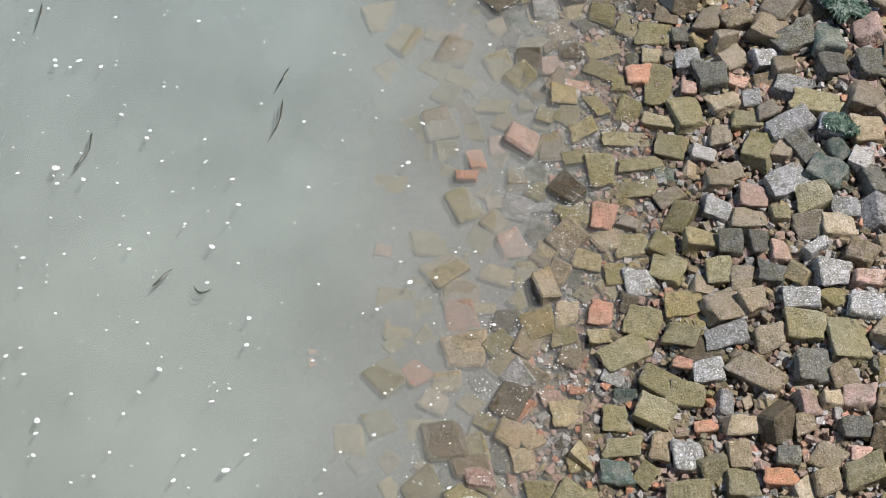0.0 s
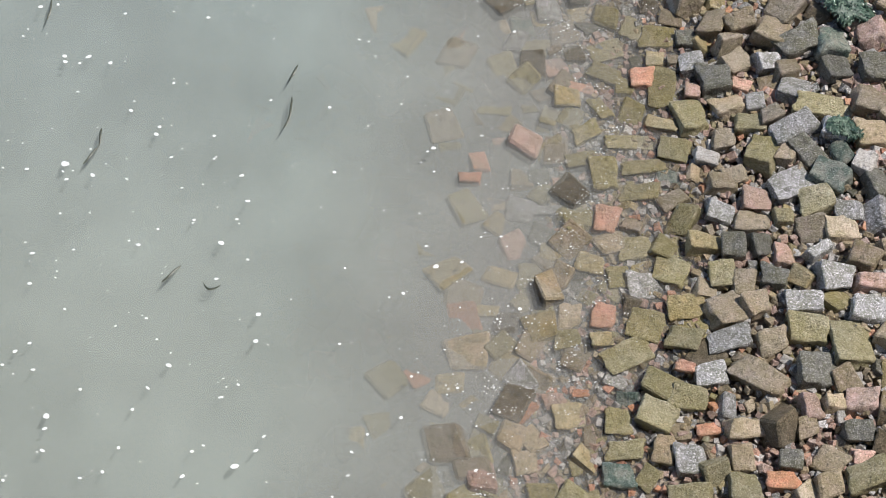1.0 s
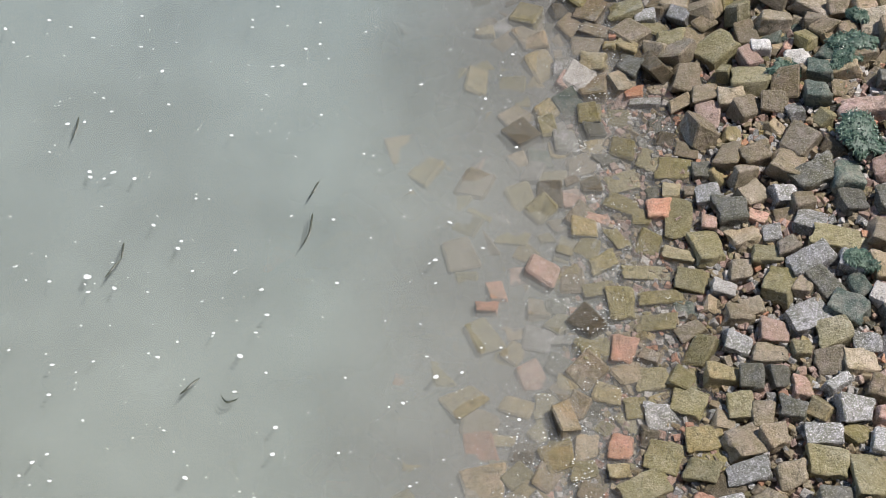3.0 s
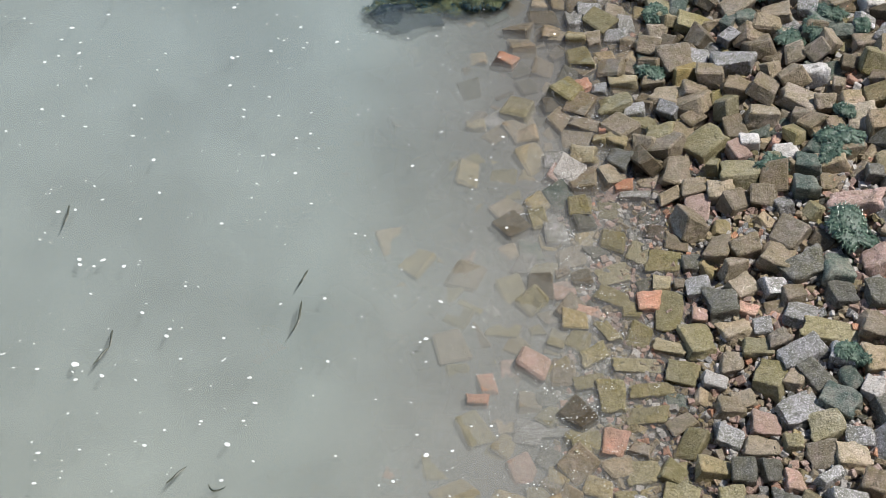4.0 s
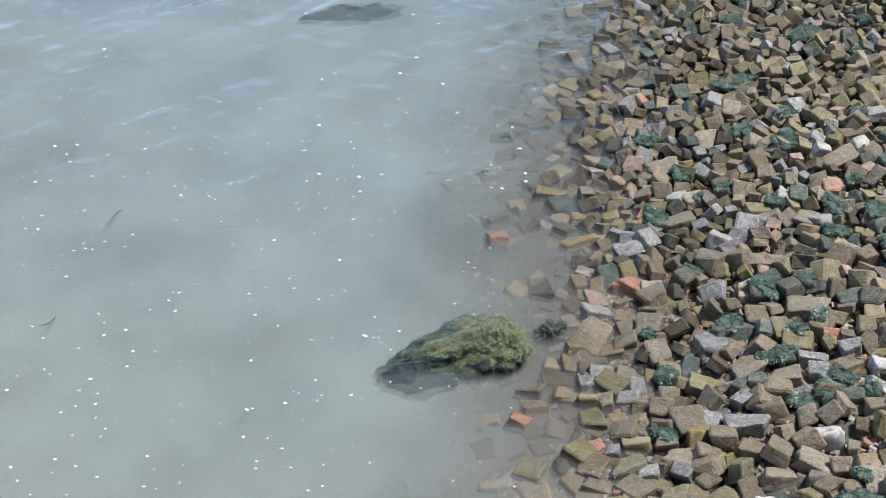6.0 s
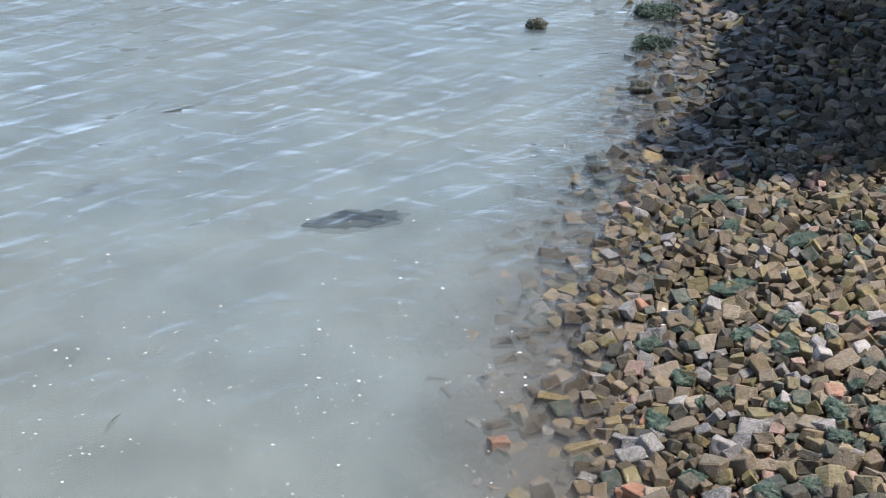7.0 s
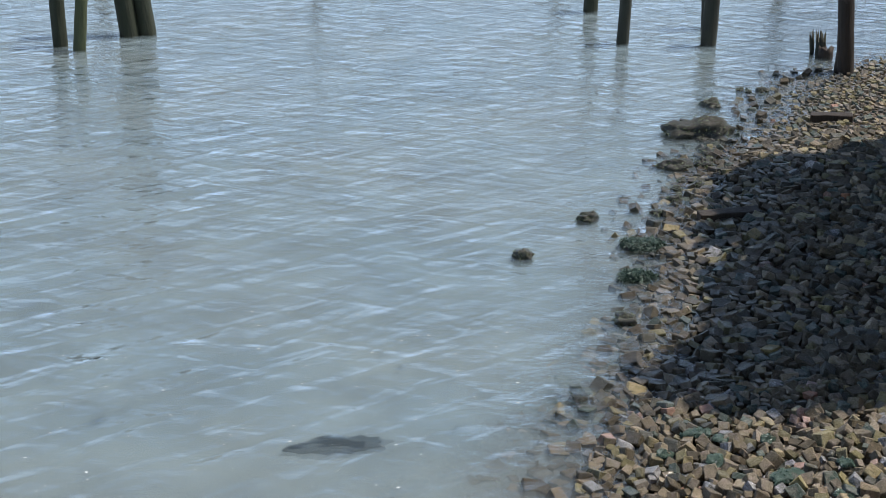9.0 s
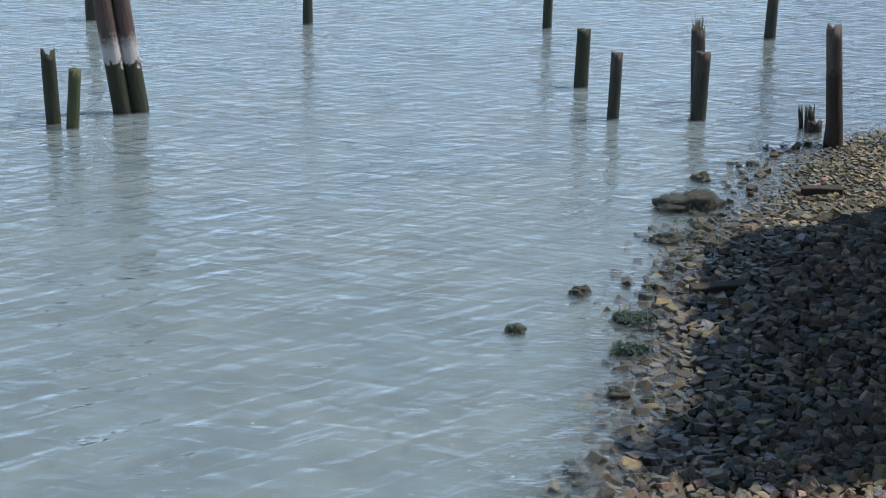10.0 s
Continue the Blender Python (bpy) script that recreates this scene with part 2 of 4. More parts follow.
def sheet(name, xs, ys, height, material):
    xs, ys = np.array(xs, float), np.array(ys, float)
    verts = [(x, y, height(x, y)) for y in ys for x in xs]
    n = len(xs)
    faces = [(j * n + i, j * n + i + 1, (j + 1) * n + i + 1, (j + 1) * n + i) for j in range(len(ys) - 1) for i in range(n - 1)]
    me = bpy.data.meshes.new(name)
    me.from_pydata(verts, [], faces)
    me.materials.append(material)
    me.shade_smooth()
    return new(name, me)


# ---- setting: ground, water, quay ----
near_x, near_y = np.arange(-3, 9.01, 0.12), np.arange(0, 24.01, 0.15)
ground = sheet("ground", np.r_[-3000, -300, -40, -10, near_x, 12, 20, 60, 400, 3000], np.r_[-3000, -300, -30, -5, near_y, 27, 33, 45, 100, 500, 3000],
               lambda x, y: bank(x, y) - 0.012 - 0.025 * min(1, max(0, (y - 3.4) / 1.2)) + 0.022 * noise.noise((x * 3, y * 3, 0)), MUD)
tagged(ground, "muddy brown foreshore bank sloping into the water", "ground", kind="structure")

water = tagged(new("water"), "murky grey-green tidal water with fine ripples", "water", kind="structure")


def swell(x, y):
    a = 0.0015 + 0.0055 * min(1, max(0, (y - 5) / 6))
    return a * (noise.noise((x * 1.3, y * 3.0, 1)) + 0.6 * noise.noise((x * 2.9 + y, y * 5.5, 4)))


skin = sheet("water_surface", np.r_[-3000, -200, -40, np.arange(-13, 11, 0.14), 30, 200, 3000], np.r_[-3000, -100, 0, np.arange(0.6, 36, 0.12), 45, 80, 300, 3000],
             lambda x, y: swell(x, y) if abs(x) < 20 and 0 < y < 50 else 0.0, water_material())
skin.parent = water
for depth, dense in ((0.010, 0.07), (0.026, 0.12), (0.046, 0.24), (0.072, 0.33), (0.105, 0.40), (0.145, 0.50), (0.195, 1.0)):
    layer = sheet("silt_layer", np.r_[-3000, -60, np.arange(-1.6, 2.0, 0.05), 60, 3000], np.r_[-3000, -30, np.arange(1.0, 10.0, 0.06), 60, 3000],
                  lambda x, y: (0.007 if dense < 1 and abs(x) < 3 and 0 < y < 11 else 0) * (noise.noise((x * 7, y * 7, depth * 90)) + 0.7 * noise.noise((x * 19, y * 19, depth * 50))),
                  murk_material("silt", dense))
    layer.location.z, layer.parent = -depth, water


def block(name, a, b, material, bevel=0.02):
    bm = bmesh.new()
    bmesh.ops.create_cube(bm, size=1, matrix=Matrix.Translation((Vector(a) + Vector(b)) / 2) @ Matrix.Diagonal((*(Vector(b) - Vector(a)), 1)))
    bmesh.ops.bevel(bm, geom=bm.edges, offset=bevel, segments=2, affect="EDGES")
    return part(name, bm, material)


tagged(block("quay_wall", (-40, -9, -1.3), (40, 0.25, 3.3), CONCRETE, 0.05), "plain weathered concrete quay wall beside the water", "quay", kind="structure")

# ---- stones ----
rng = random.Random(7)


def chipped(seed, segments, wobble=0.13):
    """A worn block about one unit across: skewed corners, rounded edges, a slightly lumpy skin."""
    r = random.Random(seed)
    bm = bmesh.new()
    bmesh.ops.create_cube(bm, size=1)
    for v in bm.verts:
        v.co += Vector([r.uniform(-wobble, wobble) for _ in range(3)])
    if r.random() < 0.5:
        v = max(bm.verts, key=lambda q: q.co.z + r.uniform(-0.3, 0.3))
        v.co *= r.uniform(0.7, 0.9)
    bmesh.ops.bevel(bm, geom=bm.edges, offset=r.uniform(0.05, 0.11), segments=segments, affect="EDGES", profile=0.6)
    if segments > 1:
        bmesh.ops.subdivide_edges(bm, edges=[e for e in bm.edges if e.calc_length() > 0.4], cuts=4, use_grid_fill=True)
        for v in bm.verts:
            v.co += v.normal * (0.10 * noise.noise(v.co * 2.6 + Vector((seed, 0, 0))) + 0.045 * noise.noise(v.co * 7 + Vector((seed, 3, 0))))
    bmesh.ops.recalc_face_normals(bm, faces=bm.faces)
    return bm


SHAPES = {k: [mesh_of(chipped(i * 11 + n, 2), k + "_block", STONE[k], True) for n in range(5)] for i, k in enumerate(KINDS)}
placed = []


def stone(kind, x, y, w, d, turn):
    """One loose block of that kind, w by d metres, bedded in the bank."""
    base, off = bank(x, y), x - wl(y)
    if y < 4.3 and off < 0.62:
        out, lean = rng.uniform(0.026, 0.052), 6
    elif y < 3.7:
        out, lean = rng.uniform(0.040, 0.066), 13
    else:
        out, lean = rng.uniform(0.060, 0.088), 20
    d = max(0.7 * d, d - 0.5 * out * y / 5)
    h = max(out + 0.025, 0.62 * min(w, d))
    ob = new("brick" if kind == "brick" else "stone_block", rng.choice(SHAPES[kind]))
    base += 0.04 if off < -0.2 and kind in ("brick", "pale") else 0.0
    ob.matrix_world = pose(x, y - 0.25 * out * y / 5, base + out - h * 0.5, rng.uniform(-lean, lean), rng.uniform(-lean, lean), turn) @ Matrix.Diagonal((w * 0.97, d, h, 1))
    placed.append((x, y, max(w, d)))
    tagged(ob, LABELS[kind], "brick" if kind == "brick" else "stone", "loose blocks of the rubble bank")


olive, brown, grey, dark, tan, ochre, brick, pink, mossy, umber, pale = KINDS
stone(olive, 0.38, 3.79, 0.12, 0.09, 0)
stone(brown, 0.46, 3.78, 0.08, 0.07, 20)
stone(pink, 0.45, 3.69, 0.11, 0.11, 15)
stone(mossy, 0.32, 3.91, 0.11, 0.11, 0)
stone(brown, 0.50, 3.88, 0.14, 0.11, 15)
stone(dark, 0.61, 3.89, 0.10, 0.08, 20)
stone(olive, 0.68, 3.76, 0.13, 0.10, 15)
stone(olive, 0.78, 3.87, 0.09, 0.13, -20)
stone(olive, 0.89, 3.82, 0.13, 0.11, -10)
stone(dark, 1.00, 3.80, 0.08, 0.09, 10)
stone(ochre, 0.87, 3.70, 0.07, 0.10, 0)
stone(brown, 0.94, 3.69, 0.05, 0.06, 0)
stone(grey, 1.02, 3.67, 0.11, 0.12, 10)
stone(olive, 0.66, 3.64, 0.15, 0.10, -25)
stone(brick, 0.81, 3.61, 0.10, 0.11, 0)
stone(olive, 0.89, 3.54, 0.13, 0.20, -8)
stone(brick, 0.57, 3.58, 0.12, 0.06, -10)
stone(olive, 0.51, 3.43, 0.10, 0.13, -25)
stone(olive, 0.63, 3.47, 0.12, 0.07, -60)
stone(olive, 0.57, 3.35, 0.12, 0.09, 25)
stone(ochre, 0.87, 3.38, 0.15, 0.07, -12)
stone(pink, 1.01, 3.53, 0.07, 0.08, -15)
stone(olive, 1.00, 3.39, 0.13, 0.16, 10)
stone(olive, 0.75, 3.29, 0.19, 0.07, 0)
stone(olive, 0.92, 3.24, 0.12, 0.11, -15)
stone(olive, 0.64, 3.14, 0.12, 0.15, 0)
stone(olive, 0.79, 3.17, 0.18, 0.08, 8)
stone(olive, 0.77, 3.05, 0.16, 0.09, 0)
stone(dark, 0.37, 3.15, 0.09, 0.08, 0)
stone(brick, 0.46, 3.12, 0.06, 0.07, 0)
stone(olive, 0.55, 3.22, 0.12, 0.07, 10)
stone(brick, 0.63, 2.94, 0.10, 0.13, -10)
stone(brown, 0.73, 2.90, 0.09, 0.08, -20)
stone(grey, 0.41, 2.99, 0.11, 0.06, 0)
stone(dark, 0.38, 2.87, 0.12, 0.10, -30)
stone(olive, 0.74, 2.80, 0.11, 0.10, 0)
stone(ochre, 0.56, 2.74, 0.13, 0.11, -10)
stone(olive, 0.67, 2.67, 0.10, 0.11, 10)
stone(grey, 0.75, 2.63, 0.12, 0.11, -5)
stone(olive, 0.87, 2.68, 0.15, 0.12, -25)
stone(brick, 0.60, 2.51, 0.11, 0.12, -12)
stone(tan, 0.47, 2.52, 0.09, 0.12, 0)
stone(olive, 0.34, 2.70, 0.11, 0.10, 0)
stone(olive, 0.37, 2.54, 0.09, 0.12, 0)
stone(olive, 0.76, 2.45, 0.13, 0.13, -20)
stone(olive, 0.46, 2.41, 0.09, 0.08, 5)
stone(ochre, 0.59, 2.40, 0.09, 0.07, 5)
stone(olive, 0.69, 2.33, 0.18, 0.11, 25)
stone(olive, 0.89, 2.39, 0.13, 0.10, -15)
stone(ochre, 0.91, 2.53, 0.13, 0.12, 10)
stone(brick, 0.89, 2.28, 0.09, 0.06, -20)
stone(grey, 0.98, 2.24, 0.12, 0.10, 10)
stone(olive, 0.89, 2.15, 0.12, 0.10, -15)
stone(brown, 1.16, 2.21, 0.24, 0.13, -42)
stone(grey, 1.06, 2.38, 0.17, 0.10, 15)
stone(brown, 1.06, 2.50, 0.14, 0.13, 15)
stone(brown, 1.16, 2.52, 0.11, 0.11, 20)
stone(tan, 1.21, 2.37, 0.11, 0.12, 10)
stone(grey, 1.35, 2.52, 0.13, 0.11, 0)
stone(olive, 1.35, 2.39, 0.16, 0.12, -10)
stone(olive, 1.49, 2.32, 0.14, 0.18, 0)
stone(dark, 1.34, 2.23, 0.13, 0.14, 5)
stone(olive, 1.06, 2.66, 0.09, 0.11, 0)
stone(brown, 1.13, 2.62, 0.08, 0.11, -10)
stone(dark, 1.25, 2.63, 0.11, 0.10, -20)
stone(grey, 1.46, 2.62, 0.13, 0.12, 0)
stone(pink, 1.59, 2.58, 0.13, 0.08, -5)
stone(grey, 1.57, 2.47, 0.15, 0.12, -15)
stone(olive, 0.77, 2.08, 0.13, 0.11, -25)
stone(ochre, 0.46, 2.09, 0.12, 0.11, 5)
stone(olive, 0.63, 2.06, 0.10, 0.12, 0)
stone(olive, 0.65, 1.95, 0.14, 0.08, 0)
stone(tan, 0.79, 1.95, 0.08, 0.10, -10)
stone(grey, 0.87, 1.90, 0.11, 0.11, -5)
stone(mossy, 0.62, 1.85, 0.12, 0.10, 0)
stone(olive, 0.36, 1.78, 0.12, 0.09, 0)
stone(tan, 0.29, 1.92, 0.09, 0.10, 0)
stone(dark, 0.20, 1.92, 0.08, 0.11, -10)
stone(pink, 0.40, 2.16, 0.09, 0.07, 10)
stone(brick, 0.50, 2.19, 0.08, 0.04, 0)
stone(grey, 0.63, 2.24, 0.10, 0.08, -30)
stone(olive, 0.87, 1.76, 0.14, 0.09, 0)
stone(tan, 1.08, 2.02, 0.14, 0.09, 0)
stone(tan, 1.06, 1.91, 0.08, 0.11, 0)
stone(olive, 1.05, 1.78, 0.11, 0.12, 0)
stone(brick, 0.95, 2.02, 0.09, 0.06, 15)
stone(brick, 1.19, 1.81, 0.12, 0.08, 3)
stone(tan, 1.36, 1.88, 0.11, 0.11, -35)
stone(brown, 1.30, 2.01, 0.09, 0.10, 5)
stone(pink, 1.31, 2.09, 0.08, 0.10, 10)
stone(tan, 1.39, 2.09, 0.07, 0.07, 0)
stone(pink, 1.50, 2.10, 0.12, 0.10, 0)
stone(dark, 1.46, 1.98, 0.11, 0.09, 0)
stone(brick, 1.47, 1.88, 0.07, 0.06, -10)
stone(olive, 1.47, 1.80, 0.15, 0.11, 15)
stone(tan, 1.26, 1.75, 0.09, 0.10, 20)
stone(dark, 1.22, 1.88, 0.08, 0.08, 0)
stone(brown, 1.12, 3.87, 0.10, 0.16, -15)
stone(brown, 1.23, 3.85, 0.12, 0.11, 10)
stone(brown, 1.35, 3.80, 0.14, 0.16, -20)
stone(brown, 1.18, 3.75, 0.13, 0.10, 15)
stone(dark, 1.45, 3.72, 0.18, 0.13, 25)
stone(tan, 1.20, 3.66, 0.11, 0.12, 30)
stone(dark, 1.11, 3.57, 0.14, 0.16, 0)
stone(brick, 1.21, 3.54, 0.08, 0.08, -15)
stone(grey, 1.32, 3.64, 0.09, 0.11, 15)
stone(brown, 1.40, 3.59, 0.12, 0.12, 8)
stone(grey, 1.41, 3.49, 0.13, 0.12, -15)
stone(grey, 1.25, 3.45, 0.08, 0.09, 0)
stone(tan, 1.15, 3.44, 0.13, 0.10, 10)
stone(olive, 1.22, 3.34, 0.13, 0.10, 0)
stone(grey, 1.38, 3.30, 0.19, 0.12, 20)
stone(brown, 1.31, 3.38, 0.09, 0.09, 15)
stone(dark, 1.58, 3.58, 0.11, 0.15, 10)
stone(mossy, 1.58, 3.71, 0.14, 0.17, 0)
stone(pink, 1.75, 3.73, 0.13, 0.14, 10)
stone(brown, 1.70, 3.42, 0.14, 0.15, -10)
stone(dark, 1.74, 3.56, 0.14, 0.14, 0)
stone(grey, 1.55, 3.27, 0.11, 0.11, -20)
stone(tan, 1.68, 3.25, 0.13, 0.13, -5)
stone(olive, 1.51, 3.40, 0.20, 0.10, -10)
stone(pale, 1.04, 3.20, 0.10, 0.08, -15)
stone(brown, 1.12, 3.28, 0.11, 0.12, 0)
stone(olive, 1.26, 3.19, 0.11, 0.15, -25)
stone(brown, 1.35, 3.18, 0.09, 0.12, -25)
stone(dark, 1.43, 3.19, 0.15, 0.10, -50)
stone(mossy, 1.56, 3.17, 0.09, 0.12, 25)
stone(pale, 1.64, 3.11, 0.09, 0.09, 60)
stone(mossy, 1.50, 3.06, 0.14, 0.15, -35)
stone(grey, 1.35, 3.04, 0.17, 0.14, 25)
stone(brown, 1.09, 3.07, 0.13, 0.09, 0)
stone(pink, 1.21, 2.99, 0.12, 0.11, -10)
stone(tan, 1.19, 2.89, 0.14, 0.10, -8)
stone(olive, 1.44, 2.96, 0.12, 0.12, 10)
stone(brown, 1.41, 2.84, 0.11, 0.11, 0)
stone(tan, 1.52, 2.83, 0.12, 0.12, 0)
stone(grey, 1.07, 2.94, 0.10, 0.11, -15)
stone(dark, 1.21, 2.79, 0.10, 0.12, 10)
stone(pink, 1.29, 2.73, 0.08, 0.10, 0)
stone(ochre, 1.00, 2.80, 0.13, 0.10, 0)
stone(dark, 1.11, 2.78, 0.09, 0.12, 0)
stone(dark, 1.67, 3.02, 0.10, 0.18, 10)
stone(grey, 1.55, 2.90, 0.11, 0.09, -10)
stone(brown, 1.58, 2.69, 0.12, 0.11, -30)
stone(grey, 1.42, 2.73, 0.10, 0.07, 35)
stone(olive, 1.31, 2.89, 0.08, 0.07, 0)
stone(tan, 1.15, 3.11, 0.09, 0.09, 10)
stone(tan, -0.16, 2.91, 0.10, 0.08, -15)
stone(brick, -0.24, 2.81, 0.08, 0.06, -10)
stone(brick, -0.47, 2.33, 0.11, 0.11, 0)
stone(ochre, -0.11, 3.02, 0.13, 0.07, 0)
stone(brick, 0.10, 3.14, 0.09, 0.07, 0)
stone(tan, 0.21, 3.03, 0.08, 0.07, 0)
stone(olive, 0.13, 3.75, 0.14, 0.11, 10)
stone(olive, 0.20, 3.49, 0.14, 0.09, -10)
stone(pink, 0.23, 3.31, 0.10, 0.10, 5)
stone(ochre, -0.01, 2.46, 0.09, 0.07, 15)
stone(olive, 0.14, 2.43, 0.09, 0.09, 0)
stone(ochre, -0.51, 2.75, 0.12, 0.11, 0)
stone(ochre, 0.15, 2.55, 0.11, 0.06, 0)
stone(olive, -0.08, 2.04, 0.11, 0.10, 0)
stone(brick, 0.58, 4.88, 0.11, 0.10, 15)
stone(grey, 0.67, 4.84, 0.07, 0.10, 0)
stone(ochre, 0.78, 4.88, 0.13, 0.11, 0)
stone(brown, 0.92, 4.88, 0.13, 0.09, 0)
stone(tan, 0.97, 4.78, 0.14, 0.15, -15)
stone(brown, 1.08, 4.79, 0.13, 0.11, 0)
stone(brown, 0.48, 5.22, 0.11, 0.12, 0)
stone(ochre, 0.57, 5.19, 0.11, 0.10, 0)
stone(brown, 0.65, 5.18, 0.08, 0.12, 10)
stone(grey, 0.56, 5.32, 0.08, 0.14, 0)
stone(grey, 0.64, 5.39, 0.11, 0.12, 0)
stone(brown, 0.75, 5.37, 0.12, 0.15, 5)
stone(olive, 0.78, 5.60, 0.13, 0.15, 10)
stone(tan, 0.61, 5.66, 0.17, 0.22, -30)
stone(ochre, 0.51, 5.58, 0.11, 0.09, 5)
stone(tan, 0.40, 5.47, 0.11, 0.12, -5)
stone(mossy, 0.44, 5.70, 0.11, 0.13, 0)
stone(brown, 0.90, 5.72, 0.14, 0.19, -15)
stone(grey, 0.76, 5.21, 0.11, 0.10, -15)
stone(brown, 0.82, 5.15, 0.09, 0.10, -20)
stone(brown, 0.90, 5.12, 0.11, 0.12, -15)
stone(brown, 1.02, 5.01, 0.17, 0.20, 15)
stone(grey, 1.14, 5.01, 0.09, 0.14, -15)
stone(brown, 0.95, 5.21, 0.11, 0.12, 10)
stone(olive, 1.13, 5.25, 0.16, 0.12, -10)
stone(mossy, 1.07, 5.40, 0.10, 0.20, -10)
stone(olive, 0.98, 5.35, 0.12, 0.16, 0)
stone(grey, 1.19, 5.55, 0.17, 0.20, 10)
stone(brown, 1.34, 5.36, 0.17, 0.16, 30)
stone(mossy, 1.30, 5.64, 0.20, 0.15, 15)
stone(mossy, 1.47, 5.61, 0.10, 0.15, 0)
stone(mossy, 1.38, 5.25, 0.11, 0.14, 0)
stone(tan, 1.53, 5.27, 0.17, 0.15, -5)
stone(grey, 1.66, 5.37, 0.14, 0.09, 0)
stone(brown, 1.57, 5.10, 0.16, 0.10, 0)
stone(olive, 1.61, 5.50, 0.14, 0.15, -10)
stone(olive, 1.55, 5.60, 0.10, 0.20, 10)
stone(grey, 1.85, 5.42, 0.11, 0.11, 10)
stone(brown, 1.82, 5.30, 0.21, 0.13, 35)
stone(pale, 1.97, 5.27, 0.11, 0.13, 0)
stone(mossy, 1.74, 5.17, 0.14, 0.14, 0)
stone(mossy, 1.80, 5.09, 0.14, 0.10, 0)
stone(brown, 1.90, 4.99, 0.14, 0.12, 0)
stone(pale, 1.64, 4.84, 0.15, 0.13, -10)
stone(brown, 1.30, 4.80, 0.16, 0.15, -15)
stone(grey, 1.28, 4.95, 0.21, 0.13, 0)
stone(brown, 1.39, 4.60, 0.18, 0.13, 0)
stone(brown, 1.56, 4.68, 0.18, 0.13, -30)
stone(brown, 1.56, 4.58, 0.10, 0.14, -10)
stone(brown, 1.66, 4.65, 0.10, 0.11, 0)
stone(tan, 1.82, 4.54, 0.12, 0.18, -10)
stone(brown, 1.78, 4.65, 0.13, 0.13, 10)
stone(pale, 1.31, 4.45, 0.09, 0.09, 0)
stone(brick, 1.42, 4.45, 0.09, 0.05, 60)
stone(pale, 1.46, 4.37, 0.11, 0.12, 0)
stone(mossy, 1.61, 4.38, 0.14, 0.14, -30)
stone(brown, 1.68, 4.49, 0.13, 0.14, 30)
stone(brown, 1.75, 4.36, 0.14, 0.12, 0)
stone(olive, 1.14, 4.46, 0.19, 0.17, 35)
stone(brown, 0.97, 4.33, 0.12, 0.17, -5)
stone(olive, 0.92, 4.54, 0.13, 0.12, 0)
stone(brown, 1.01, 4.53, 0.11, 0.16, 0)
stone(ochre, 0.73, 4.50, 0.10, 0.09, -25)
stone(ochre, 0.66, 4.52, 0.06, 0.09, 0)
stone(dark, 0.73, 4.40, 0.11, 0.12, -30)
stone(ochre, 0.57, 4.45, 0.13, 0.12, -12)
stone(brown, 0.58, 4.64, 0.15, 0.09, -10)
stone(brick, 0.68, 4.60, 0.06, 0.09, 0)
stone(olive, 0.74, 4.73, 0.14, 0.13, 5)
stone(grey, 0.82, 4.69, 0.10, 0.10, 5)
stone(brick, 0.74, 4.25, 0.09, 0.08, 10)
stone(grey, 0.79, 4.19, 0.14, 0.06, 0)
stone(brown, 0.86, 4.27, 0.11, 0.07, 0)
stone(brown, 1.05, 4.21, 0.14, 0.13, 5)
stone(mossy, 1.54, 4.28, 0.11, 0.12, -10)
stone(mossy, 1.51, 4.15, 0.11, 0.12, 0)
stone(olive, 1.24, 4.26, 0.15, 0.14, 0)
stone(tan, 1.16, 4.18, 0.12, 0.13, 0)
stone(tan, 1.65, 4.29, 0.13, 0.11, 0)
stone(pink, 1.72, 4.05, 0.23, 0.12, -5)
stone(dark, 1.81, 4.21, 0.09, 0.11, 0)
stone(tan, 0.10, 5.09, 0.10, 0.10, 0)
stone(brick, 0.22, 5.05, 0.10, 0.09, -20)
stone(ochre, 0.10, 4.64, 0.09, 0.09, 0)
stone(brick, 0.12, 6.50, 0.13, 0.13, 20)
stone(brick, 0.78, 6.06, 0.09, 0.08, 5)
stone(pale, 1.02, 6.91, 0.10, 0.10, 10)
stone(pale, 1.72, 6.70, 0.10, 0.17, -20)
stone(tan, 1.24, 6.78, 0.14, 0.17, 15)
stone(pale, 2.20, 7.12, 0.09, 0.11, 20)
stone(pale, 1.99, 7.11, 0.09, 0.10, 0)
stone(ochre, 0.43, 6.93, 0.18, 0.11, 5)
stone(tan, 0.70, 7.24, 0.14, 0.19, 30)
stone(ochre, 0.59, 6.46, 0.19, 0.12, 15)
stone(pale, 1.33, 6.38, 0.13, 0.12, -30)
stone(grey, 0.84, 6.35, 0.15, 0.13, 10)
stone(tan, 0.94, 6.01, 0.12, 0.15, 0)
stone(brown, 1.69, 5.75, 0.22, 0.17, -15)
stone(brick, 0.58, 4.88, 0.11, 0.11, 15)
stone(brown, 1.55, 6.17, 0.21, 0.12, -5)
stone(tan, 1.42, 5.94, 0.12, 0.16, 10)
stone(mossy, 1.93, 5.78, 0.13, 0.15, 0)
stone(brown, 1.13, 6.58, 0.19, 0.13, 20)
stone(brown, 1.33, 6.21, 0.12, 0.12, -5)
stone(brown, 1.09, 7.10, 0.18, 0.14, 20)
stone(brown, 0.95, 7.60, 0.14, 0.15, 0)
stone(brown, 0.44, 5.25, 0.12, 0.12, 0)
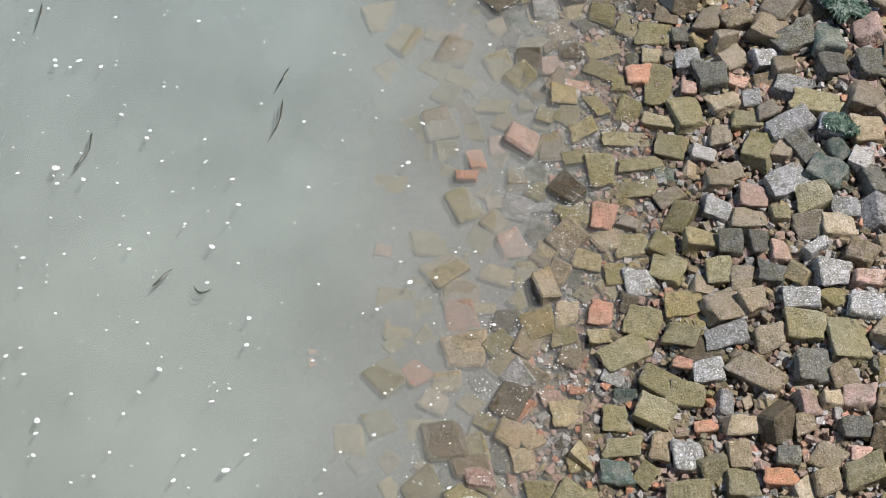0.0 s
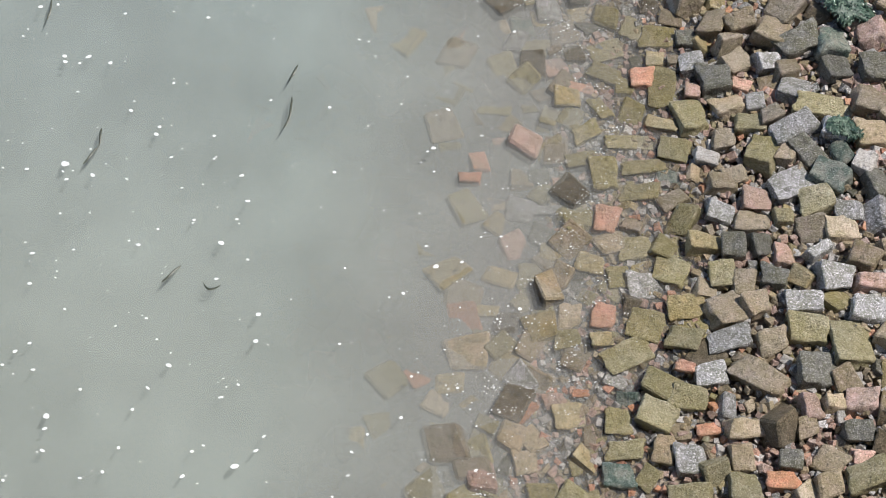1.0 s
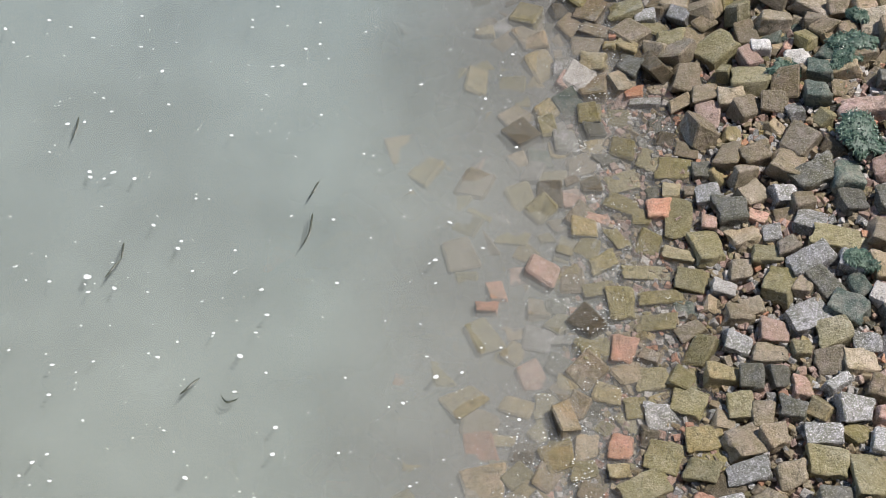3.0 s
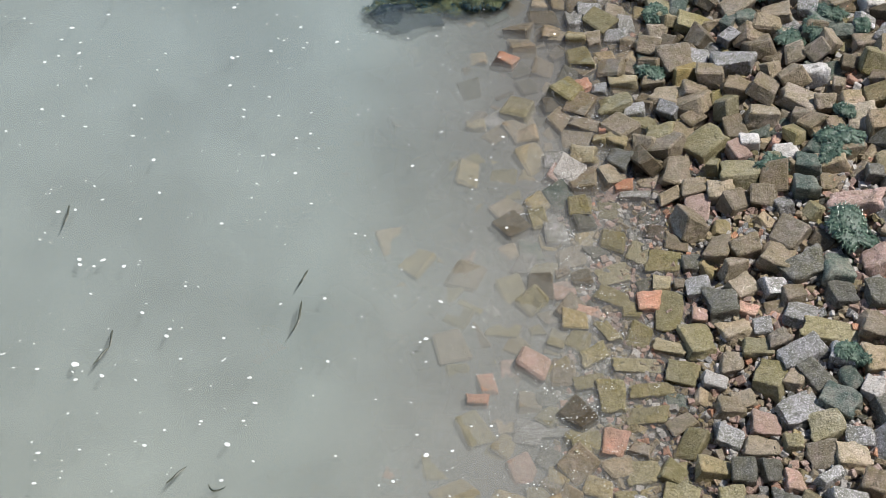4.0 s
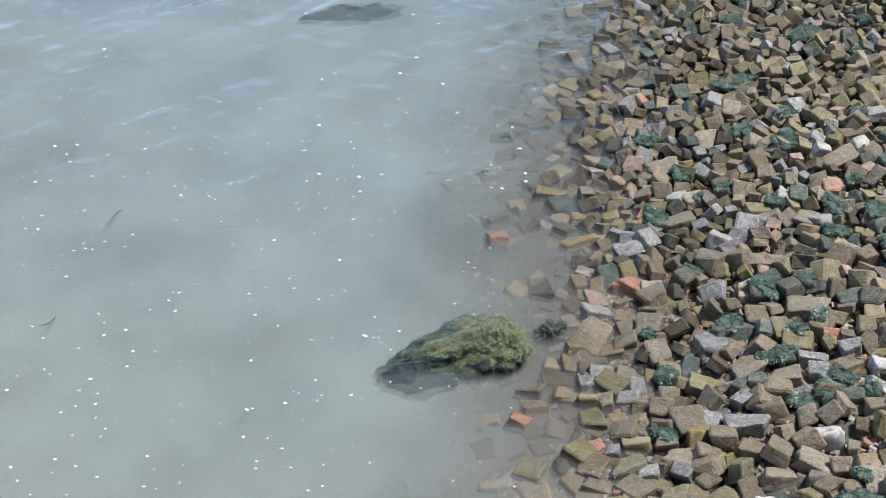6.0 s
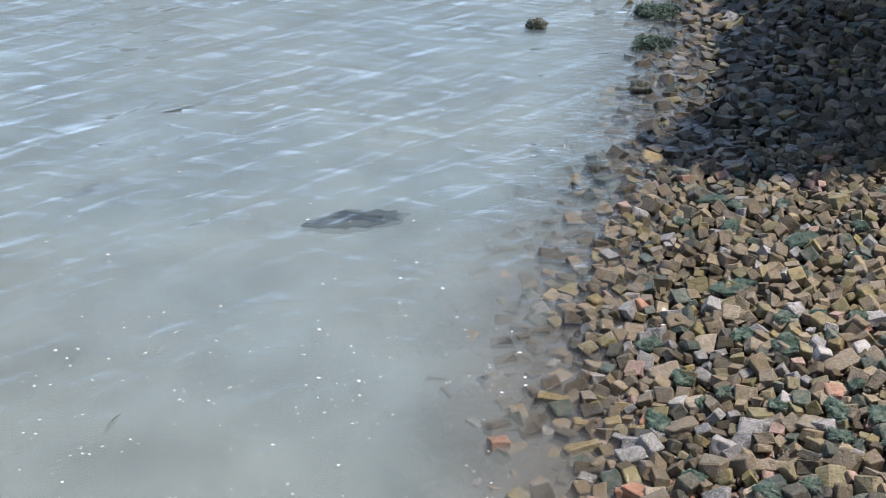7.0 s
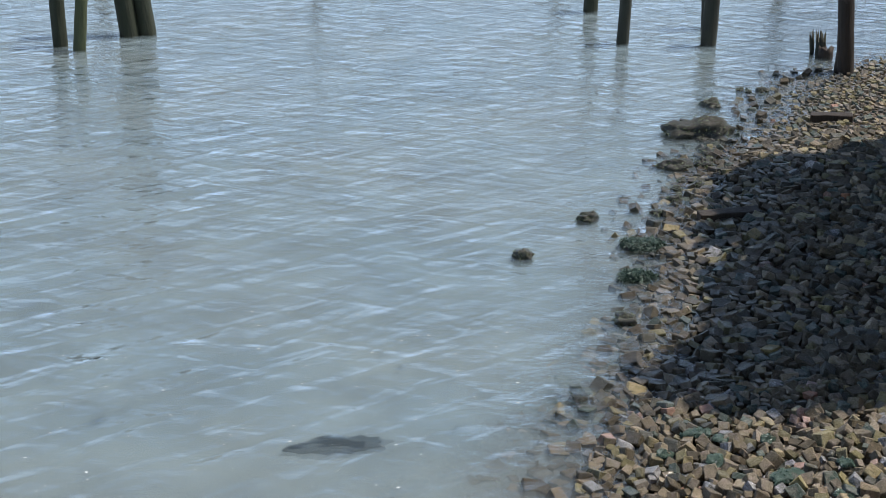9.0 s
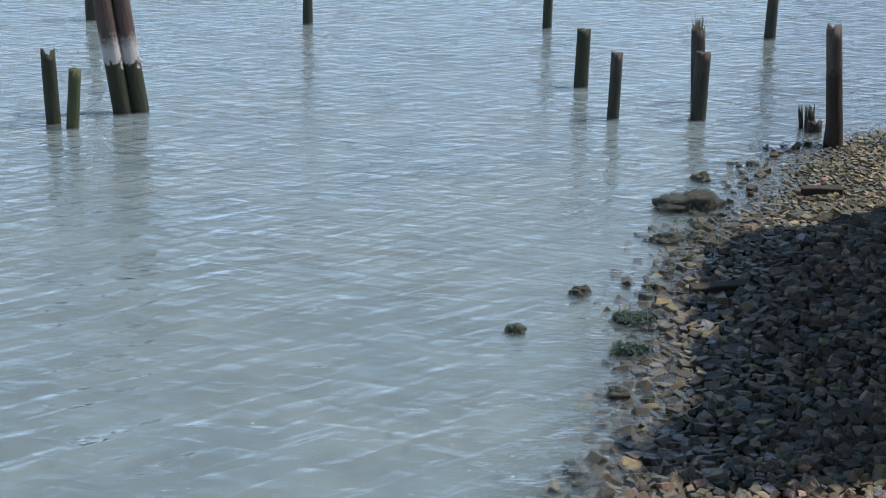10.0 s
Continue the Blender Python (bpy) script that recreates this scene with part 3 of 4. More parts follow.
stone(grey, 0.63, 5.85, 0.15, 0.09, 5)
stone(brown, 1.81, 6.49, 0.14, 0.15, -20)
stone(brown, 2.08, 7.01, 0.20, 0.14, 25)
stone(olive, 1.56, 6.60, 0.13, 0.13, 10)
stone(tan, 1.36, 7.37, 0.15, 0.19, -15)


# ---- the rest of the rubble: past counting ----
ROUGH = []
for k in range(14):
    b = chipped(400 + k, 1, 0.14)
    b.verts.index_update()
    ROUGH.append((np.array([v.co[:] for v in b.verts]), [[v.index for v in f.verts] for f in b.faces]))
    b.free()


class Heap:
    """Gathers many blocks into one mesh."""

    def __init__(self, palette):
        self.v, self.f, self.m, self.n, self.palette = [], [], [], 0, palette

    def add(self, m, slot):
        vs, fs = rng.choice(ROUGH)
        a = np.array(m)
        self.v.append(vs @ a[:3, :3].T + a[:3, 3])
        self.f += [[i + self.n for i in f] for f in fs]
        self.m += [slot] * len(fs)
        self.n += len(vs)

    def done(self, name, label, category):
        me = bpy.data.meshes.new(name)
        me.from_pydata(np.concatenate(self.v), [], self.f)
        for k in self.palette:
            me.materials.append(HEAP[k])
        me.polygons.foreach_set("material_index", self.m)
        return tagged(new(name, me), label, category, kind="stuff")


def scatter(heap, x0, x1, y0, y1, gap, size, weights, lift, lean, tries, keep=0.0, low=None, flat=1.0):
    """Blocks thrown over a stretch from x0 to x1 beside the waterline, no two centres nearer than gap."""
    grid, count = {}, 0
    big = {}
    for px, py, r in placed:
        big.setdefault((int(px // 0.3), int(py // 0.3)), []).append((px, py, r))
    for _ in range(tries):
        y = rng.uniform(y0, y1)
        x = wl(y) + rng.uniform(x0, x1)
        ci, cj = int(x // gap), int(y // gap)
        if any((x - a) ** 2 + (y - b) ** 2 < gap * gap for i in (-1, 0, 1) for j in (-1, 0, 1) for a, b in grid.get((ci + i, cj + j), ())):
            continue
        if keep and any((x - a) ** 2 + (y - b) ** 2 < (keep * r + 0.03) ** 2
                        for i in (-1, 0, 1) for j in (-1, 0, 1) for a, b, r in big.get((int(x // 0.3) + i, int(y // 0.3) + j), ())):
            continue
        grid.setdefault((ci, cj), []).append((x, y))
        w = size * rng.choice((0.7, 0.85, 0.95, 1.0, 1.1, 1.2, 1.4))
        d, h = w * rng.uniform(0.65, 1.35), w * flat * rng.uniform(0.55, 0.9)
        turn = pose(x, y, bank(x, y) + lift + h * 0.25, rng.gauss(0, lean), rng.gauss(0, lean), rng.uniform(0, 180))
        heap.add(turn @ Matrix.Diagonal((w, d, h, 1)), rng.choices(range(len(weights)), low if low and x - wl(y) < 0.75 and y < 4.4 else weights)[0])
        count += 1
    return count


names = list(KINDS)
LOW = (8, 5, 1.2, 1.5, 2, 4, 0.7, 1, 0.8, 2, 0.1)
sunk = Heap(names)
scatter(sunk, -1.4, 0.15, 1.0, 4.6, 0.092, 0.10, (8, 5, 2, 1, 2.5, 4, 0.5, 1, 0.6, 1.5, 0.2), -0.006, 8, 7000, 0.42)
scatter(sunk, -1.4, 0.15, 4.6, 11.5, 0.088, 0.095, (2, 5, 1.5, 5, 1, 0.8, 0.2, 0.4, 3, 8, 0.15), -0.004, 12, 11000, 0.42)
sunk.done("sunken_rubble", "olive and ochre stone blocks lying under murky water", "rubble")
BROWNS = (3, 11, 2.5, 1.6, 3.5, 1.4, 0.35, 0.6, 2.2, 3, 0.35)
fill = Heap(names)
scatter(fill, 0.05, 3.4, 1.0, 4.2, 0.092, 0.085, BROWNS, -0.050, 10, 6000, 0.3, LOW)
scatter(fill, 0.1, 3.4, 4.2, 6.2, 0.076, 0.088, BROWNS, -0.038, 20, 9000, 0, LOW)
scatter(fill, 0.1, 3.6, 6.2, 9.9, 0.066, 0.074, BROWNS, -0.035, 18, 12000, 0, LOW)
fill.done("bedded_rubble", "brown and grey stone blocks packed into the bank", "rubble")
top = Heap(names)
scatter(top, 0.02, 0.44, 0.6, 4.3, 0.105, 0.092, LOW, -0.020, 8, 1600, 0.5)
scatter(top, 0.05, 0.44, 4.3, 6.2, 0.092, 0.095, BROWNS, 0.0, 14, 1200, 0.46)
scatter(top, 0.42, 3.4, 0.6, 4.3, 0.100, 0.096, BROWNS, -0.004, 18, 7000, 0.54, LOW)
scatter(top, 0.42, 3.4, 4.3, 6.2, 0.088, 0.093, BROWNS, 0.028, 28, 7000, 0.48)
scatter(top, 3.3, 6.5, 0.3, 9.9, 0.105, 0.115, BROWNS, 0.0, 16, 9000)
scatter(top, 0.12, 3.6, 6.2, 9.9, 0.068, 0.074, BROWNS, 0.022, 26, 16000, 0.48)
top.done("heaped_rubble", "tumbled brown and tan stone blocks heaped loosely", "rubble")
# Brown stones, weighted darker still to put some of the tree's shade into colour
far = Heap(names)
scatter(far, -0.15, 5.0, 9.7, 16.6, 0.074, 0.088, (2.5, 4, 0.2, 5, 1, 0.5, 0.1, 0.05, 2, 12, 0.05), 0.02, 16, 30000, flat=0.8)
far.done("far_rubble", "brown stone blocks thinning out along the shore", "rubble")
shore = Heap(names)
scatter(shore, -0.5, 7.0, 15.4, 22.5, 0.068, 0.058, (8, 6, 0.3, 3, 2, 2, 0.1, 0.1, 3, 5, 0.1), 0.02, 16, 34000, flat=0.7)
shore.done("shingle", "brown pebbles and weedy stones on the flat foreshore", "shingle")
wash = Heap(names)
scatter(wash, -0.35, 0.1, 9.3, 13.4, 0.17, 0.085, (1, 0.5, 0.1, 9, 0.1, 0.1, 0, 0, 3, 9, 0.05), 0.05, 22, 260, flat=0.8)
scatter(wash, -0.55, 0.15, 13.4, 20.0, 0.17, 0.085, (1, 0.5, 0.1, 9, 0.1, 0.1, 0, 0, 3, 9, 0.05), 0.062, 24, 380, flat=0.8)
wash.done("awash_stones", "dark weedy stones scattered in the shallows", "rubble")
grit = Heap(names)
scatter(grit, 0.05, 3.0, 1.4, 4.4, 0.020, 0.024, (0.5, 2.5, 3, 0.5, 5, 0.6, 1.8, 6, 0, 0.3, 4), 0.006, 30, 34000)
scatter(grit, 0.1, 3.0, 4.4, 7.0, 0.026, 0.028, (0.5, 3, 2, 0.7, 3, 0.5, 1.5, 3, 0, 0.5, 1.5), 0.0, 30, 9000)
grit.done("gravel", "pinkish brick crumbs and shell gravel between the blocks", "gravel")


# ---- boulders, weed, piles ----
def lump(seed, sx, sy, sz, rough=0.28, level=3):
    bm = bmesh.new()
    bmesh.ops.create_icosphere(bm, subdivisions=level, radius=1)
    for v in bm.verts:
        p = v.co + Vector((seed * 7.3, 0, 0))
        v.co *= 1 + rough * noise.noise(p * 1.3) + rough * 0.5 * noise.noise(p * 3.1) + rough * 0.22 * noise.noise(p * 8)
        v.co = Vector((v.co.x * sx, v.co.y * sy, v.co.z * sz))
    return bm


def tufts(bm0, count, length, seed):
    """Short hanging blades that grow from a surface."""
    r = random.Random(seed)
    bm0.faces.ensure_lookup_table()
    faces = [f for f in bm0.faces if f.calc_center_median().z > -0.05]
    weights = [f.calc_area() for f in faces]
    bm = bmesh.new()
    for f in r.choices(faces, weights, k=count):
        c = f.calc_center_median() + Vector([r.uniform(-1, 1) for _ in range(3)]) * math.sqrt(f.calc_area()) * 0.6
        out = (f.normal + Vector((r.uniform(-1, 1), r.uniform(-1, 1), r.uniform(-0.9, 0.3)))).normalized() * length * r.uniform(0.5, 1.3)
        side = out.cross((0, 0, 1)).normalized() * length * 0.22
        bm.faces.new([bm.verts.new(p) for p in (c - side, c + side, c + out * 0.6 + side * 0.7 - Vector((0, 0, length * 0.1)), c + out - Vector((0, 0, length * 0.35)))])
    return bm


def boulder(name, x, y, z, size, turn, seed, label, material, weed=None, count=0, length=0.02, category="rock"):
    thing = tagged(new(name), label, category)
    thing.matrix_world = pose(x, y, z, 0, 0, turn)
    bm = lump(seed, *size, 0.45, 4)
    for v in bm.verts:
        v.co *= 1 + 0.16 * noise.noise(v.co * (1.6 / size[1])) + 0.14 * noise.noise(v.co * (4.5 / size[1]))
    bm.normal_update()
    if count:
        tagged(part("algae", tufts(bm, count, length, seed), weed, thing, "short wet algae fronds"), kind="stuff")
    part("rock", bm, material, thing, smooth=True)
    return thing


GREENROCK = stone_material("green_boulder", (0.10, 0.115, 0.04), (0.14, 0.16, 0.045), (0.26, 0.28, 0.14), 0.7)
DARKROCK = stone_material("weedy_rock", (0.075, 0.062, 0.042), (0.04, 0.042, 0.026), (0.16, 0.135, 0.10), 0.6)
# Blue of the sunken rock is sky reflection put into its base colour
SUNKEN = stone_material("sunken_rock", (0.010, 0.035, 0.06), (0.01, 0.03, 0.045), (0.02, 0.05, 0.07), 0.6)


def frond_material(name, dark, light, rough):
    """Wet fronds, each of its own tone."""
    m = Mat(name)
    r = m.t.nodes.new("ShaderNodeNewGeometry").outputs["Random Per Island"]
    patch = m.span(m.noise(34, 3, 0.6), 0.42, 0.60, 0.0, 0.65)
    c = m.mix(m.math("ADD", m.math("MULTIPLY", m.math("POWER", r, 1.6), 0.4), patch), dark, light)
    return m.finish(c, rough, m.bump(m.noise(200, 2, 0.6), 0.4, 0.003))


FRESH = frond_material("fresh_algae", (0.045, 0.07, 0.03), (0.34, 0.38, 0.22), 0.22)
WETWEED = frond_material("wet_weed", (0.010, 0.035, 0.05), (0.08, 0.15, 0.16), 0.15)


def algae_boulder(x, y, z, size, turn, seed):
    """A wedge-shaped boulder, low at one end, with a dark wet rim and bright algae above it."""
    thing = tagged(new("boulder"), "boulder matted with bright green algae in shallow water", "rock")
    thing.matrix_world = pose(x, y, z, 0, 0, turn)
    bm = lump(seed, 1, 1, 1, 0.4, 5)
    for v in bm.verts:
        k = min(1.1, max(0.22, 0.66 + 0.46 * v.co.x))
        v.co = Vector((v.co.x * size[0], (v.co.y * k - 0.15 * (v.co.x - 0.3)) * size[1], v.co.z * k * size[2]))
    bm.normal_update()
    for v in bm.verts:
        v.co += v.normal * (0.020 * noise.noise(v.co * 24) + 0.012 * noise.noise(v.co * 52))
    bm.normal_update()
    green = tufts(bm, 24000, 0.0095, seed)
    wet = bmesh.new()
    low = []
    for f in green.faces:
        c = f.calc_center_median()
        if c.z < 0.068 + 0.03 * noise.noise(c * 9) + (0.07 if c.y > 0.02 and c.x < 0.10 else 0) + (0.03 if c.x < -0.12 else 0):
            low.append(f)
    for f in low:
        wet.faces.new([wet.verts.new(v.co) for v in f.verts])
    bmesh.ops.delete(green, geom=low, context="FACES")
    tagged(part("algae", green, FRESH, thing, "bright yellow-green algae fronds"), kind="stuff")
    tagged(part("weed_rim", wet, WETWEED, thing, "dark wet weed round the waterline"), kind="stuff")
    part("rock", bm, GREENROCK, thing, smooth=True)
    return thing


algae_boulder(-0.13, 5.485, -0.02, (0.33, 0.235, 0.20), 23, 3)
boulder("rock", -0.26, 5.38, -0.056, (0.25, 0.14, 0.066), 25, 5, "dark weedy foot of a boulder under water", SUNKEN, TEAL, 1500, 0.014)
boulder("rock", 0.40, 5.68, -0.02, (0.07, 0.06, 0.05), 0, 6, "small stone with dark green algae beside the boulder", DARKROCK, TEAL, 500, 0.02)
boulder("rock", -0.90, 9.0, -0.050, (0.34, 0.13, 0.042), 12, 8, "dark rock lying just under the water's surface", SUNKEN)
boulder("rock", 0.49, 12.60, 0.0, (0.085, 0.075, 0.08), 0, 9, "small dark weedy rock standing out of the water", DARKROCK, ALGAE, 200, 0.02)
boulder("rock", 1.16, 13.68, 0.0, (0.11, 0.08, 0.065), 30, 10, "small dark weedy rock standing out of the water", DARKROCK, ALGAE, 200, 0.02)
boulder("rock", 1.31, 11.24, 0.0, (0.10, 0.09, 0.07), 10, 11, "low dark rock at the water's edge", DARKROCK, ALGAE, 150, 0.02)
boulder("rock", 0.86, 9.78, -0.035, (0.09, 0.08, 0.06), 10, 12, "low dark rock at the water's edge", DARKROCK, TEAL, 150, 0.02)
boulder("rock", 2.66, 16.75, 0.0, (0.38, 0.31, 0.18), 5, 14, "broad flat brown boulder at the water's edge", DARKROCK, ALGAE, 500, 0.03)
boulder("rock", 2.98, 18.02, -0.02, (0.14, 0.12, 0.10), 0, 15, "weedy dark boulder off the foreshore", DARKROCK, ALGAE, 200, 0.03)
boulder("rock", 2.22, 15.43, 0.0, (0.20, 0.13, 0.09), 10, 16, "weedy brown rocks at the water's edge", DARKROCK, ALGAE, 200, 0.03)
boulder("rock", 2.57, 15.56, 0.0, (0.13, 0.10, 0.09), 50, 17, "weedy brown rocks at the water's edge", DARKROCK, ALGAE, 150, 0.03)
for i, (x, y, r) in enumerate(((2.69, 15.32, 0.075), (2.87, 15.21, 0.09), (2.23, 14.94, 0.055), (2.4, 14.84, 0.08), (2.15, 14.66, 0.06), (2.37, 15.67, 0.05), (3.46, 18.8, 0.05),
                               (3.56, 18.7, 0.05), (4.08, 19.62, 0.045), (3.74, 18.79, 0.08), (1.88, 13.9, 0.065), (2.1, 14.35, 0.09), (2.64, 15.99, 0.11))):
    boulder("rock", x, y, 0.0, (r * 1.15, r * 0.8, r * 0.62), i * 37, 70 + i, "dark weedy rock awash in the shallows", DARKROCK, ALGAE, 130, 0.022)
boulder("weed_clump", 1.63, 12.98, 0.0, (0.17, 0.13, 0.06), 0, 18, "clump of green seaweed awash beside the bank", TEAL, TEAL, 2600, 0.036, "seaweed")
boulder("weed_clump", 1.50, 12.2, 0.0, (0.16, 0.11, 0.05), 20, 19, "clump of green seaweed awash beside the bank", TEAL, TEAL, 2400, 0.036, "seaweed")


SLIME = frond_material("glistening_seaweed", (0.018, 0.05, 0.036), (0.17, 0.23, 0.17), 0.2)


def pad(x, y, s, seed):
    """A mat of dark green weed over the stones."""
    bm = lump(seed, s * 1.0, s * 0.7, 0.012, 0.8, 3)
    ob = tagged(new("seaweed_mat"), "mat of dark green seaweed draped over the stones", "seaweed", "seaweed mats on the bank")
    ob.matrix_world = pose(x, y, bank(x, y) + 0.07, 0, -8, seed * 40)
    tagged(part("fronds", tufts(bm, 1500, 0.014, seed), SLIME, ob), kind="stuff")
    part("mat", bm, TEAL, ob, smooth=True)


for i, (x, y, s) in enumerate(((1.66, 3.86, 0.10), (1.58, 3.25, 0.06), (1.40, 4.28, 0.06), (1.30, 5.65, 0.08), (1.56, 5.05, 0.07), (1.75, 5.2, 0.07), (1.7, 4.4, 0.08),
                               (1.65, 4.3, 0.06), (0.95, 5.3, 0.06), (1.0, 6.6, 0.08), (1.55, 5.9, 0.10), (2.2, 6.15, 0.08), (1.2, 7.0, 0.07), (1.8, 7.2, 0.09), (1.15, 6.1, 0.06), (1.6, 7.9, 0.10), (2.1, 8.4, 0.10))):
    pad(x, y, s, i + 30)
for i in range(34):
    y = rng.uniform(4.4, 9.2)
    pad(wl(y) + rng.uniform(0.35, 1.9), y, rng.uniform(0.035, 0.085), i + 60)


def pile(x, y, r, h, lean_x=0.0, lean_y=0.0, material=None, label="", jag=0.05, seed=0, sink=0.9):
    """A round timber pile, tapered, checked and splintered at the top."""
    rr = random.Random(seed)
    n, rings = 22, 14
    bm = bmesh.new()
    rows = []
    for j in range(rings + 1):
        z = -sink + (h + sink) * j / rings
        ring = []
        for i in range(n):
            a = 2 * math.pi * i / n
            q = r * (1.06 - 0.10 * j / rings) * (1 + 0.07 * noise.noise((math.cos(a) * 2 + seed, math.sin(a) * 2, z * 1.2)) - 0.05 * (rr.random() < 0.12))
            top = jag * rr.uniform(-1, 0.6) if j == rings else 0
            ring.append(bm.verts.new((q * math.cos(a), q * math.sin(a), z + top)))
        rows.append(ring)
    for a, b in zip(rows, rows[1:]):
        for i in range(n):
            bm.faces.new((a[i], a[(i + 1) % n], b[(i + 1) % n], b[i]))
    mid = bm.verts.new((0, 0, h - jag))
    for i in range(n):
        bm.faces.new((rows[-1][i], rows[-1][(i + 1) % n], mid))
    ob = new("wooden_post", mesh_of(bm, "wooden_post", material, True))
    ob.matrix_world = pose(x, y, 0, lean_x, lean_y, 0)
    return tagged(ob, label, "pile", "old timber piles in the water")


GREENPILE = pile_material("green_pile", (0.036, 0.04, 0.019), (0.10, 0.085, 0.06), 1.2)
PALEPILE = pile_material("mossy_pile", (0.075, 0.085, 0.035), (0.14, 0.13, 0.07), 1.2)
DARKPILE = pile_material("dark_pile", (0.045, 0.045, 0.03), (0.075, 0.06, 0.05), 0.7)
BANDPILE = pile_material("banded_pile", (0.034, 0.038, 0.018), (0.11, 0.07, 0.058), 0.72, 0.42)
POST = pile_material("brown_post", (0.045, 0.032, 0.022), (0.12, 0.09, 0.075), 1.05)
pile(-5.83, 20.02, 0.103, 1.02, 0, -1.3, GREENPILE, "short green-black timber pile with a splintered top", 0.10, 1)
pile(-5.51, 19.82, 0.09, 0.81, 0, 5.5, PALEPILE, "short timber pile covered in green algae", 0.03, 2)
pile(-5.03, 20.78, 0.139, 2.15, 0, -7.7, BANDPILE, "tall leaning timber pile with a white band", 0.04, 3)
pile(-4.80, 20.88, 0.126, 2.1, 0, -7.5, BANDPILE, "tall leaning timber pile with a white band", 0.04, 4)
pile(-7.37, 28.42, 0.14, 1.7, 0, -1, DARKPILE, "tall dark timber pile far out in the water", 0.04, 5)
pile(-3.21, 28.67, 0.10, 1.3, 0, 0, DARKPILE, "tall dark timber pile far out in the water", 0.04, 6)
pile(1.49, 28.88, 0.09, 1.3, 0, 0, DARKPILE, "tall dark timber pile far out in the water", 0.04, 7)
pile(5.78, 28.41, 0.105, 1.4, 0, 0, DARKPILE, "tall dark timber pile far out in the water", 0.04, 8)
pile(1.80, 23.46, 0.116, 0.92, 0, 0.4, GREENPILE, "short green-black timber pile standing in the water", 0.04, 9)
pile(2.13, 21.28, 0.09, 0.97, 0, 0.5, DARKPILE, "short dark timber pile leaning slightly", 0.03, 10)
pile(3.40, 21.36, 0.115, 1.0, 0, 0.3, DARKPILE, "short dark timber pile standing in the water", 0.03, 11)
tuft_pile = pile(3.56, 22.52, 0.112, 1.13, 0, -4.0, DARKPILE, "dark timber pile with dry grass on its top", 0.03, 12)
pile(5.08, 19.9, 0.112, 1.68, 0, -6.0, POST, "weathered brown timber post at the water's edge", 0.05, 13)
pile(5.0, 19.95, 0.07, 0.42, 0, 2, POST, "rotten stub of a timber post", 0.12, 14)
pile(5.0, 20.8, 0.11, 0.14, 0, 0, POST, "rotten stub of a timber post", 0.05, 15)
pile(4.97, 21.0, 0.075, 0.26, 0, -4, DARKPILE, "splintered stump of a timber pile", 0.20, 16)
pile(4.86, 21.05, 0.035, 0.28, 0, -8, DARKPILE, "splintered stump of a timber pile", 0.16, 17)

bm = bmesh.new()
for i in range(60):
    a, l = rng.uniform(0, 6.28), rng.uniform(0.12, 0.32)
    p = Vector((rng.uniform(-0.07, 0.07), rng.uniform(-0.07, 0.07), 1.08))
    tip = p + Vector((math.cos(a) * 0.25 * l, math.sin(a) * 0.25 * l, l))
    bm.faces.new([bm.verts.new(q) for q in (p - Vector((0.006, 0, 0)), p + Vector((0.006, 0, 0)), tip)])
part("grass_tuft", bm, STRAW, tuft_pile, "tuft of dry yellow grass")


def timber(x, y, length, turn, label):
    bm = bmesh.new()
    bmesh.ops.create_cube(bm, size=1, matrix=Matrix.Diagonal((length, 0.16, 0.09, 1)))
    bmesh.ops.subdivide_edges(bm, edges=[e for e in bm.edges if e.calc_length() > 0.3], cuts=6)
    for v in bm.verts:
        v.co += Vector([0.015 * noise.noise(v.co * 5 + Vector((k * 9, 0, 0))) for k in range(3)])
    bmesh.ops.bevel(bm, geom=bm.edges, offset=0.008, segments=1, affect="EDGES")
    ob = new("timber_baulk", mesh_of(bm, "timber_baulk", POST))
    ob.matrix_world = pose(x, y, bank(x, y) + 0.07, 0, -4, turn)
    tagged(ob, label, "timber")


timber(2.55, 13.75, 0.62, 8, "weathered timber baulk lying on the stones")
timber(4.3, 17.2, 0.5, -12, "broken brown timber baulk lying on the foreshore")


